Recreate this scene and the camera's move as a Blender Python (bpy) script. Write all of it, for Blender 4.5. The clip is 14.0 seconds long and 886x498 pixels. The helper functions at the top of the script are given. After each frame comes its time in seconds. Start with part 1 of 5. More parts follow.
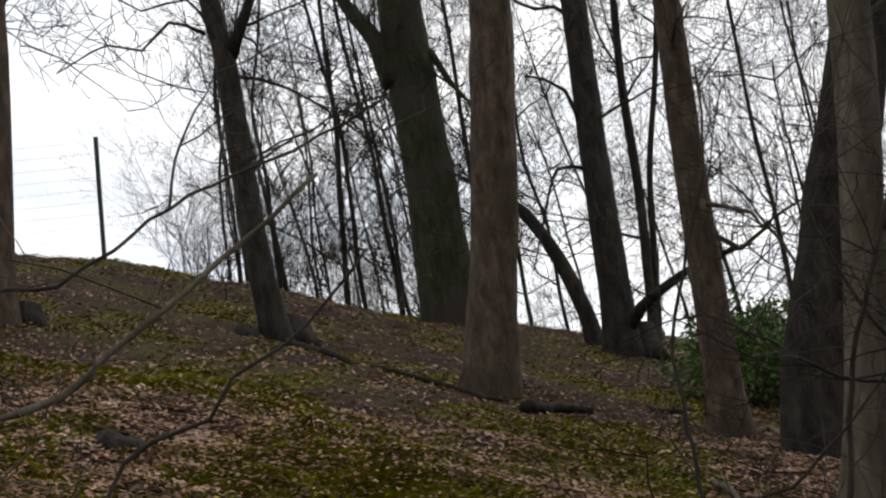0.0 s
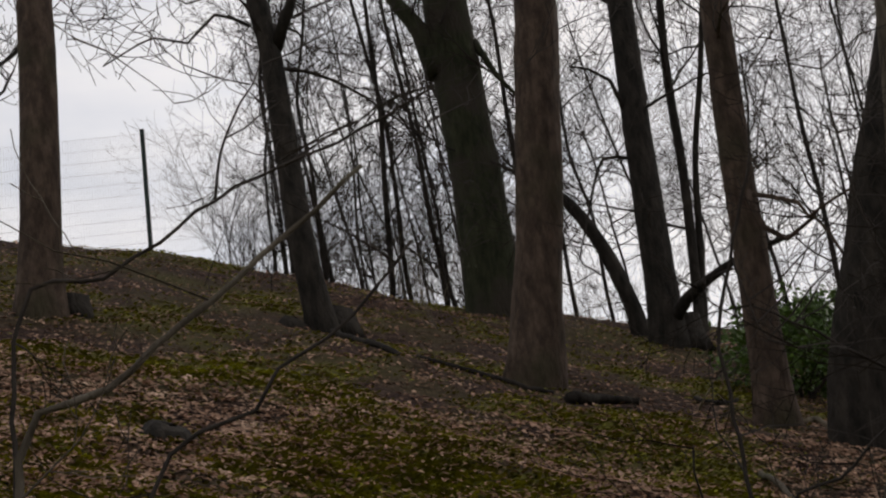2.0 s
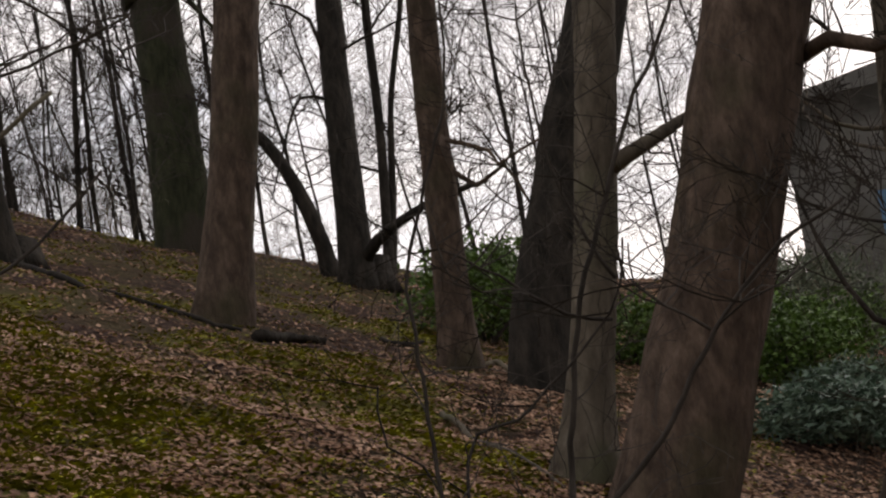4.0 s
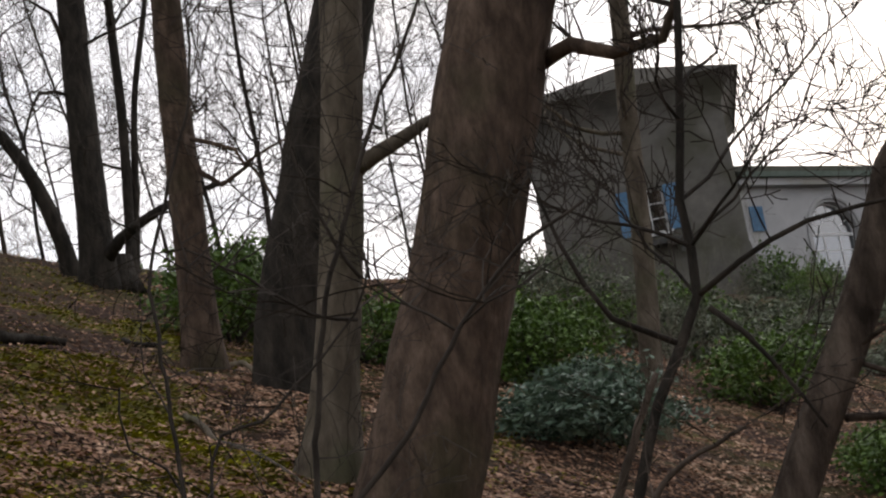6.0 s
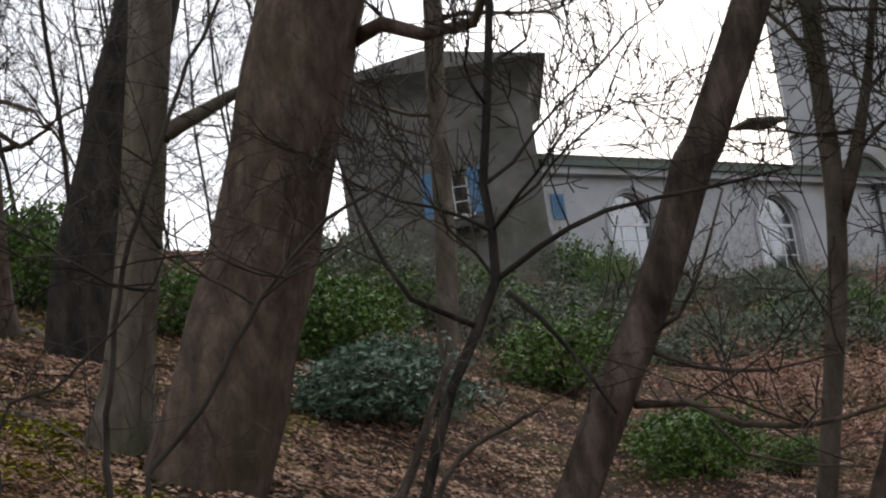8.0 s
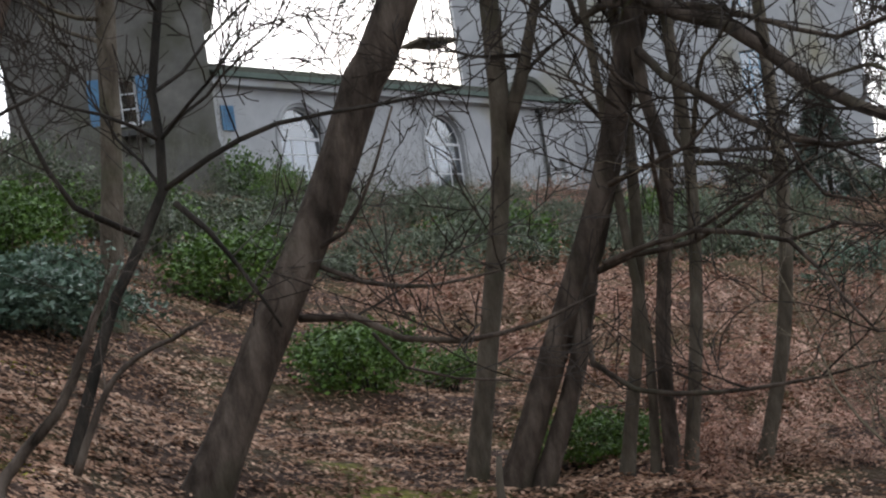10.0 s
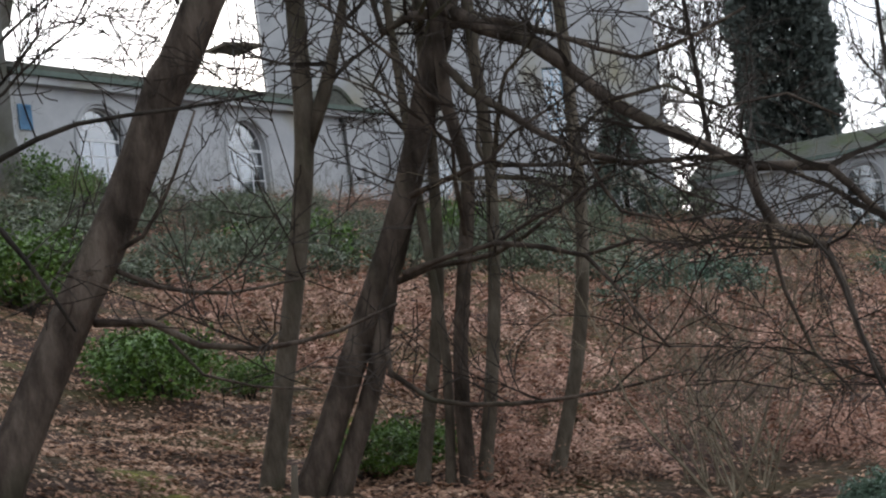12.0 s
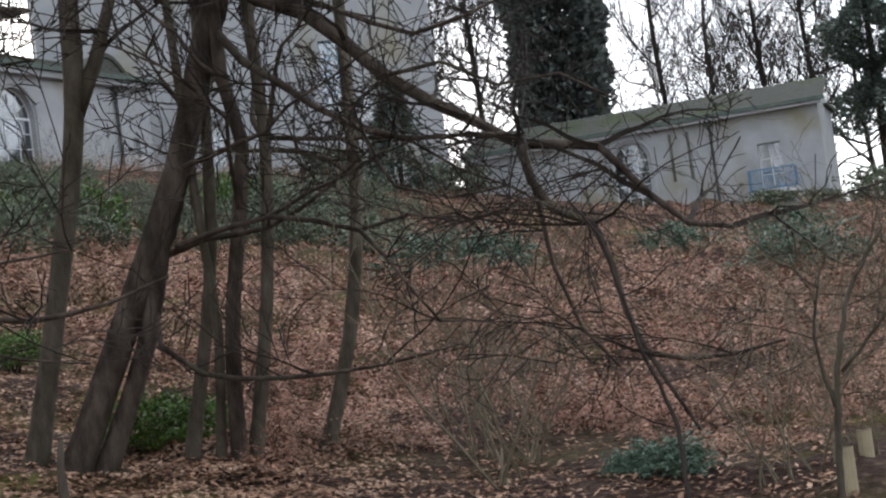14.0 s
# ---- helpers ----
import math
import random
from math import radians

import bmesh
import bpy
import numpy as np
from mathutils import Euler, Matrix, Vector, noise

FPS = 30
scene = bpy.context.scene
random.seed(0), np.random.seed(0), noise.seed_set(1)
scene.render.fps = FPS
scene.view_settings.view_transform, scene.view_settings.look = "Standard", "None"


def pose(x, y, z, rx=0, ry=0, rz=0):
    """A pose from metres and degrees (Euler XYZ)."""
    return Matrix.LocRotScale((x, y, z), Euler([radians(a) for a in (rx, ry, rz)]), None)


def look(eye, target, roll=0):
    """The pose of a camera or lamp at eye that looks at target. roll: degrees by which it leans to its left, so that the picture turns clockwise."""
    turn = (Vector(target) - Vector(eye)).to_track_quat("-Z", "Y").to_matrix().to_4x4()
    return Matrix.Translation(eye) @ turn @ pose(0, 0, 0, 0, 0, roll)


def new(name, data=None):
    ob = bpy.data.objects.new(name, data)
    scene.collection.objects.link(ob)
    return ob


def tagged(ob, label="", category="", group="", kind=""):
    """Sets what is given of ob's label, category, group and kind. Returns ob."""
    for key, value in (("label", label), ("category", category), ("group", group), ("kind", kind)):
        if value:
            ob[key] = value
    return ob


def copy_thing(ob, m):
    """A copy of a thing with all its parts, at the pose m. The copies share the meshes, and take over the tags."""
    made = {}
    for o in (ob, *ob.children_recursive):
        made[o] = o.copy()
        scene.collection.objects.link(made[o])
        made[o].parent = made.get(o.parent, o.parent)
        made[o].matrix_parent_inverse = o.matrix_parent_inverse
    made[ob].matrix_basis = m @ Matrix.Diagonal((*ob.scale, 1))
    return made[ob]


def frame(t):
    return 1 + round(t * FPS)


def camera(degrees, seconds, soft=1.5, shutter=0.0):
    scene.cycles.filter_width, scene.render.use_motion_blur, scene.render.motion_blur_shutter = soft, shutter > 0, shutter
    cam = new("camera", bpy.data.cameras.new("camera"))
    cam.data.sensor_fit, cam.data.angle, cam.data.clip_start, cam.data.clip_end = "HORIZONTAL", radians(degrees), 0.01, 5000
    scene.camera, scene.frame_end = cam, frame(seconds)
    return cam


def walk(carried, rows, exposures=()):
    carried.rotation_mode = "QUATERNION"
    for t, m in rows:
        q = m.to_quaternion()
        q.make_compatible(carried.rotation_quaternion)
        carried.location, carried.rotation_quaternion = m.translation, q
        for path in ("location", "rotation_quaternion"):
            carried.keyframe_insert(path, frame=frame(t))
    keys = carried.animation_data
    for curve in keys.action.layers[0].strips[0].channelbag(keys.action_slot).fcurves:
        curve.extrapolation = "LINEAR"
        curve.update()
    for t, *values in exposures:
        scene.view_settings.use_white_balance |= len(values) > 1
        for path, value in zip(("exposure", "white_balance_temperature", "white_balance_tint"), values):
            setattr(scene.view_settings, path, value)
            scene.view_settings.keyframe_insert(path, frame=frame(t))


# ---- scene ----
# ---- camera: it stands on the path at the foot of the hill and turns to the right ----
EYE = 1.6
# hillside round the path: bearing, crest height, crest range, hollowness of the slope
HILL = [(-180, 1.0, 60, 1.0), (-100, 4.0, 45, 1.0), (-60, 10.0, 34, 1.05), (-15, 11.75, 30, 1.12), (3, 9.27, 30, 1.15), (8, 9.12, 32, 1.18),
        (20, 9.38, 40, 1.3), (29, 9.0, 48, 1.5), (43, 8.5, 58, 1.6), (57, 5.7, 64, 1.5), (63, 4.8, 64, 1.4), (90, 2.5, 60, 1.2), (180, 1.0, 60, 1.0)]
HB, HZ, HD, HK = (np.array(c, float) for c in zip(*HILL))


def smooth_interp(b, xs, ys):
    i = np.clip(np.searchsorted(xs, b) - 1, 0, len(xs) - 2)
    u = np.clip((b - xs[i]) / (xs[i + 1] - xs[i]), 0, 1)
    m = np.gradient(ys, xs)
    w = xs[i + 1] - xs[i]
    return (ys[i] * (1 + 2 * u) * (1 - u) ** 2 + ys[i + 1] * u * u * (3 - 2 * u) + w * m[i] * u * (1 - u) ** 2 - w * m[i + 1] * u * u * (1 - u))


def height(x, y):
    """The hill's height at a place, without its small bumps."""
    x, y = np.asarray(x, float), np.asarray(y, float)
    r, b = np.hypot(x, y), np.degrees(np.arctan2(x, y))
    s = np.clip(r / smooth_interp(b, HB, HD), 0, None)
    g = np.minimum(s, 3) ** smooth_interp(b, HB, HK)
    n = 22.0
    g = -np.log(np.exp(-n * np.minimum(g, 20)) + np.exp(-n)) / n + math.log(1 + math.exp(-n)) / n
    return smooth_interp(b, HB, HZ) * g - 0.004 * np.clip(r - 90, 0, None)


cam = camera(29.5, 14.0, 2.2)
# seconds, bearing to the right, upward tilt, lean to the right
TURNS = [
    (0.0, 0.07, 17.09, 7.78),
    (0.5, -0.94, 16.93, 7.32),
    (1.0, -2.39, 17.84, 7.02),
    (1.5, -1.88, 18.10, 7.25),
    (2.0, -1.56, 16.99, 7.43),
    (2.5, -1.59, 16.92, 7.27),
    (3.0, -0.73, 16.68, 6.85),
    (3.5, 4.50, 15.06, 7.42),
    (4.0, 8.89, 13.52, 8.04),
    (4.2, 9.52, 13.37, 8.14),
    (6.3, 18.14, 12.15, 9.65),
    (6.5, 18.19, 12.17, 9.50),
    (7.0, 19.87, 11.64, 9.35),
    (7.2, 21.03, 11.49, 9.27),
    (9.3, 30.05, 7.44, 8.22),
    (9.5, 31.57, 6.90, 8.39),
    (10.0, 35.10, 5.79, 8.61),
    (10.5, 38.24, 5.05, 8.38),
    (11.0, 40.29, 4.24, 7.76),
    (11.5, 41.09, 4.39, 7.64),
    (12.0, 41.88, 5.13, 7.89),
    (12.5, 42.38, 5.04, 8.25),
    (13.0, 43.19, 4.67, 7.98),
    (13.5, 45.81, 3.99, 7.77),
    (14.0, 49.40, 3.21, 7.77),
]
EXPOSURES = [(0, 0.32, 6700, 10), (1.0, 0.2, 6700, 11), (1.5, -0.15, 6800, 12), (2.0, -0.22, 6900, 14), (2.5, -0.4, 7000, 15), (3.0, -0.5, 7000, 15), (3.5, -0.2, 7100, 17), (4.0, 0.22, 7200, 17), (4.2, 0.27, 7200, 17),
             (6.3, 0.47, 6800, 14), (7.2, 0.52, 6700, 13), (9.3, 0.98, 6250, 11), (14.0, 1.12, 6200, 10)]
walk(cam, [(t, pose(0, 0, EYE, 0, 0, -b) @ pose(0, 0, 0, 90 + p) @ pose(0, 0, 0, 0, 0, -l)) for t, b, p, l in TURNS], EXPOSURES)

# ---- world and sun ----
SUN_BEARING, SUN_HEIGHT = 36.0, 14.0
world = bpy.data.worlds.new("overcast_sky")
scene.world = world
world.use_nodes = True
wn, wl = world.node_tree.nodes, world.node_tree.links
wn.clear()
w_out, w_bg = wn.new("ShaderNodeOutputWorld"), wn.new("ShaderNodeBackground")
w_sky = wn.new("ShaderNodeTexSky")
w_sky.sky_type, w_sky.sun_disc = "NISHITA", False
w_sky.sun_elevation, w_sky.sun_rotation = radians(SUN_HEIGHT), radians(SUN_BEARING)
w_tc, w_map, w_noise, w_ramp, w_mix = (wn.new("ShaderNodeTexCoord"), wn.new("ShaderNodeMapping"), wn.new("ShaderNodeTexNoise"),
                                       wn.new("ShaderNodeValToRGB"), wn.new("ShaderNodeMix"))
w_map.inputs["Scale"].default_value = (2.2, 2.2, 7.0)
w_noise.inputs["Scale"].default_value, w_noise.inputs["Detail"].default_value = 2.4, 5.0
w_ramp.color_ramp.elements[0].position, w_ramp.color_ramp.elements[1].position = 0.3, 0.72
w_ramp.color_ramp.elements[0].color, w_ramp.color_ramp.elements[1].color = (6.6, 7.1, 7.9, 1), (9.6, 9.6, 9.7, 1)
w_mix.data_type = "RGBA"
w_mix.inputs[0].default_value = 0.86
wl.new(w_tc.outputs["Generated"], w_map.inputs["Vector"])
wl.new(w_map.outputs["Vector"], w_noise.inputs["Vector"])
wl.new(w_noise.outputs["Fac"], w_ramp.inputs["Fac"])
wl.new(w_sky.outputs["Color"], w_mix.inputs[6])
wl.new(w_ramp.outputs["Color"], w_mix.inputs[7])
# the cloud is thinner, so brighter, towards the low sun
w_dot, w_gain, w_mul = wn.new("ShaderNodeVectorMath"), wn.new("ShaderNodeMapRange"), wn.new("ShaderNodeVectorMath")
w_dot.operation, w_mul.operation, w_gain.interpolation_type = "DOT_PRODUCT", "SCALE", "SMOOTHSTEP"
w_dot.inputs[1].default_value = (math.sin(radians(SUN_BEARING)) * math.cos(radians(SUN_HEIGHT)), math.cos(radians(SUN_BEARING)) * math.cos(radians(SUN_HEIGHT)), math.sin(radians(SUN_HEIGHT)))
w_gain.inputs["From Min"].default_value, w_gain.inputs["From Max"].default_value = -0.3, 0.95
w_gain.inputs["To Min"].default_value, w_gain.inputs["To Max"].default_value = 0.8, 1.3
wl.new(w_tc.outputs["Generated"], w_dot.inputs[0])
wl.new(w_dot.outputs["Value"], w_gain.inputs["Value"])
wl.new(w_mix.outputs[2], w_mul.inputs[0])
wl.new(w_gain.outputs["Result"], w_mul.inputs["Scale"])
wl.new(w_mul.outputs["Vector"], w_bg.inputs["Color"])
w_bg.inputs["Strength"].default_value = 0.1
wl.new(w_bg.outputs["Background"], w_out.inputs["Surface"])

sun = new("sun", bpy.data.lights.new("sun", "SUN"))
sun.data.energy, sun.data.angle, sun.data.color = 0.6, radians(20), (1.0, 0.93, 0.84)
sb, sh = radians(SUN_BEARING), radians(SUN_HEIGHT)
sun.matrix_world = look((0, 0, 60), (-math.sin(sb) * math.cos(sh), -math.cos(sb) * math.cos(sh), 60 - math.sin(sh)))


# ---- materials ----
def material(name, stops, scale=6.0, stretch=(1, 1, 1), rough=0.85, bump=0.3, bump_scale=None, second=None, second_scale=0.8, second_cut=(0.5, 0.62),
             vary=0.0, island=False, detail=6.0, metal=0.0, gloss=0.12):
    """Noise between colour stops, a second colour in large patches, and a bump at a finer scale."""
    m = bpy.data.materials.new(name)
    m.use_nodes = True
    nt = m.node_tree
    n, l = nt.nodes, nt.links
    b = n["Principled BSDF"]
    tc, mp, nz, rp = n.new("ShaderNodeTexCoord"), n.new("ShaderNodeMapping"), n.new("ShaderNodeTexNoise"), n.new("ShaderNodeValToRGB")
    mp.inputs["Scale"].default_value = stretch
    nz.inputs["Scale"].default_value, nz.inputs["Detail"].default_value, nz.inputs["Roughness"].default_value = scale, detail, 0.65
    l.new(tc.outputs["Object"], mp.inputs["Vector"])
    l.new(mp.outputs["Vector"], nz.inputs["Vector"])
    l.new(nz.outputs["Fac"], rp.inputs["Fac"])
    e = rp.color_ramp.elements
    while len(e) < len(stops):
        e.new(0.5)
    for el, (p, c) in zip(e, stops):
        el.position, el.color = p, (*c, 1)
    col = rp.outputs["Color"]
    if second:
        n2, r2, mx = n.new("ShaderNodeTexNoise"), n.new("ShaderNodeValToRGB"), n.new("ShaderNodeMix")
        n2.inputs["Scale"].default_value, n2.inputs["Detail"].default_value = second_scale, 4.0
        l.new(tc.outputs["Object"], n2.inputs["Vector"])
        l.new(n2.outputs["Fac"], r2.inputs["Fac"])
        r2.color_ramp.elements[0].position, r2.color_ramp.elements[1].position = second_cut
        mx.data_type = "RGBA"
        l.new(r2.outputs["Color"], mx.inputs[0])
        l.new(col, mx.inputs[6])
        mx.inputs[7].default_value = (*second, 1)
        col = mx.outputs[2]
    if vary:
        src = n.new("ShaderNodeNewGeometry").outputs["Random Per Island"] if island else n.new("ShaderNodeObjectInfo").outputs["Random"]
        hs, mr = n.new("ShaderNodeHueSaturation"), n.new("ShaderNodeMapRange")
        mr.inputs["To Min"].default_value, mr.inputs["To Max"].default_value = 1 - vary, 1 + vary
        l.new(src, mr.inputs["Value"])
        l.new(mr.outputs["Result"], hs.inputs["Value"])
        l.new(col, hs.inputs["Color"])
        col = hs.outputs["Color"]
    l.new(col, b.inputs["Base Color"])
    b.inputs["Roughness"].default_value, b.inputs["Metallic"].default_value = rough, metal
    b.inputs["Specular IOR Level"].default_value = gloss
    if bump:
        n3, bp = n.new("ShaderNodeTexNoise"), n.new("ShaderNodeBump")
        n3.inputs["Scale"].default_value, n3.inputs["Detail"].default_value = bump_scale or scale * 3, 5.0
        l.new(mp.outputs["Vector"], n3.inputs["Vector"])
        l.new(n3.outputs["Fac"], bp.inputs["Height"])
        bp.inputs["Strength"].default_value, bp.inputs["Distance"].default_value = bump, 0.05
        l.new(bp.outputs["Normal"], b.inputs["Normal"])
    return m


BARK_BROWN = material("brown_bark", [(0.3, (0.0338, 0.0243, 0.0189)), (0.5, (0.0837, 0.0594, 0.0446)), (0.7, (0.155, 0.112, 0.0851))], 8, (1, 1, 0.4), detail=9, bump=1.0,
                      bump_scale=14, second=(0.05, 0.047, 0.026), second_scale=1.1, second_cut=(0.52, 0.72))
BARK_GREEN = material("algae_green_bark", [(0.3, (0.0154, 0.0176, 0.0099)), (0.55, (0.0396, 0.0429, 0.0231)), (0.75, (0.066, 0.0682, 0.0396))], 8, (1, 1, 0.3), bump=0.7,
                      bump_scale=18, second=(0.05, 0.042, 0.032), second_scale=0.9)
BARK_DARK = material("dark_wet_bark", [(0.32, (0.013, 0.012, 0.01)), (0.52, (0.036, 0.031, 0.026)), (0.72, (0.066, 0.056, 0.045))], 6, (1, 1, 0.4), bump=0.6, bump_scale=20)
BARK_GREY = material("grey_brown_bark", [(0.32, (0.054, 0.0432, 0.0324)), (0.55, (0.12, 0.101, 0.0768)), (0.75, (0.204, 0.174, 0.138))], 6, (1, 1, 0.4), bump=0.6, bump_scale=18,
                     second=(0.09, 0.09, 0.055), second_scale=1.3, second_cut=(0.52, 0.68))
BARK_WET = material("dark_brown_bark", [(0.34, (0.0246, 0.019, 0.0146)), (0.5, (0.0694, 0.0538, 0.0426)), (0.68, (0.14, 0.112, 0.0896))], 5, (1, 1, 0.35), bump=0.9, bump_scale=15, second=(0.05, 0.05, 0.03), second_scale=1.4,
                    second_cut=(0.55, 0.75))
TWIG = material("bare_twig", [(0.3, (0.024, 0.02, 0.017)), (0.7, (0.066, 0.055, 0.046))], 9, bump=0)
TWIG_PALE = material("pale_twig", [(0.3, (0.112, 0.0924, 0.063)), (0.7, (0.266, 0.224, 0.161))], 9, bump=0)


# ---- mesh helpers ----
class Soup:
    """Vertices and faces of one mesh."""

    def __init__(self):
        self.v, self.f = [], []

    def add(self, verts, faces):
        o = len(self.v)
        self.v.extend(verts)
        self.f.extend(tuple(i + o for i in f) for f in faces)

    def tube(self, pts, radii, sides, cap=True, wob=0.0, seed=0.0):
        o, n = len(self.v), len(pts)
        ref = Vector((0.31, 0.87, 0.11))
        ring = [(math.cos(6.28318 * k / sides), math.sin(6.28318 * k / sides)) for k in range(sides)]
        for i in range(n):
            d = pts[min(i + 1, n - 1)] - pts[max(i - 1, 0)]
            if d.length < 1e-6:
                d = Vector((0, 0, 1))
            d.normalize()
            a = d.cross(ref)
            a = a.normalized() if a.length > 0.05 else d.cross(Vector((1, 0, 0))).normalized()
            c = d.cross(a)
            p, r = pts[i], radii[i]
            if not wob:
                a, c = a * r, c * r
                self.v.extend(p + a * x + c * y for x, y in ring)
                continue
            for x, y in ring:
                q = r * (1 + wob * noise.noise(Vector((x * 1.3 + seed, y * 1.3, p.z * 0.9 + seed))) + 0.5 * wob * noise.noise(Vector((x * 3 + seed, y * 3, p.z * 3))))
                self.v.append(p + a * (q * x) + c * (q * y))
        for i in range(n - 1):
            for k in range(sides):
                k2 = (k + 1) % sides
                self.f.append((o + i * sides + k, o + i * sides + k2, o + (i + 1) * sides + k2, o + (i + 1) * sides + k))
        if cap:
            self.f.append(tuple(o + (n - 1) * sides + k for k in range(sides)))
            self.f.append(tuple(o + k for k in reversed(range(sides))))

    def box(self, x0, x1, y0, y1, z0, z1):
        self.add([Vector(p) for p in ((x0, y0, z0), (x1, y0, z0), (x1, y1, z0), (x0, y1, z0), (x0, y0, z1), (x1, y0, z1), (x1, y1, z1), (x0, y1, z1))],
                 [(0, 3, 2, 1), (4, 5, 6, 7), (0, 1, 5, 4), (1, 2, 6, 5), (2, 3, 7, 6), (3, 0, 4, 7)])


def part(name, soup, mat, parent=None, label="", smooth=False, kind=""):
    me = bpy.data.meshes.new(name)
    me.from_pydata([tuple(v) for v in soup.v], [], soup.f)
    me.materials.append(mat)
    if smooth:
        me.polygons.foreach_set("use_smooth", [True] * len(me.polygons))
    me.update()
    ob = new(name, me)
    if parent is not None:
        ob.parent = parent
    return tagged(ob, label, kind=kind)


def thing(name, place, label, category, group="", kind=""):
    ob = new(name)
    ob.location = place
    ob.empty_display_size = 0.2
    return tagged(ob, label, category, group, kind)


def spline(pts, step):
    """Points along a smooth curve through pts."""
    ps = [Vector(p) for p in pts]
    ps = [ps[0] * 2 - ps[1]] + ps + [ps[-1] * 2 - ps[-2]]
    out = []
    for i in range(1, len(ps) - 2):
        n = max(1, int((ps[i + 1] - ps[i]).length / step))
        for k in range(n):
            u = k / n
            a, b, c, d = ps[i - 1], ps[i], ps[i + 1], ps[i + 2]
            out.append(0.5 * ((2 * b) + (c - a) * u + (2 * a - 5 * b + 4 * c - d) * u * u + (3 * b - a - 3 * c + d) * u ** 3))
    out.append(ps[-2].copy())
    return out


# ---- trees ----
rnd = random.Random(7)


def rand_dir(up=0.3):
    a = rnd.uniform(0, 6.2832)
    return Vector((math.cos(a), math.sin(a), rnd.uniform(-0.2, 0.5) + up)).normalized()


def grow(soup, start, direction, length, radius, level, up=0.25, droop=0.0, kids=(9, 6, 4), sides=(5, 3, 3, 3), wander=0.26, thin=0.0035):
    """A wandering branch with side branches, into one mesh."""
    n = (8, 6, 4, 3)[level]
    d, p = direction.normalized(), start.copy()
    pts, rad = [p.copy()], [radius]
    for i in range(n):
        d = (d + Vector((rnd.gauss(0, 1), rnd.gauss(0, 1), rnd.gauss(0, 1))) * wander * 0.5 + Vector((0, 0, up * 0.25 - droop * 0.3 * i / n))).normalized()
        p = p + d * (length / n)
        pts.append(p.copy())
        rad.append(max(thin, radius * (1 - 0.85 * (i + 1) / n)))
    soup.tube(pts, rad, sides[level], cap=False)
    if level < 3:
        for k in range(kids[level]):
            u = rnd.uniform(0.2, 1.0) * n
            i = min(int(u), n - 1)
            q = pts[i].lerp(pts[i + 1], u - i)
            ax = (pts[i + 1] - pts[i]).normalized()
            side = ax.cross(rand_dir()).normalized()
            grow(soup, q, ax * rnd.uniform(0.5, 1.0) + side * rnd.uniform(0.5, 1.1), length * rnd.uniform(0.28, 0.55), max(thin, rad[i] * 0.55), level + 1, up, droop, kids, sides,
                 wander, thin)


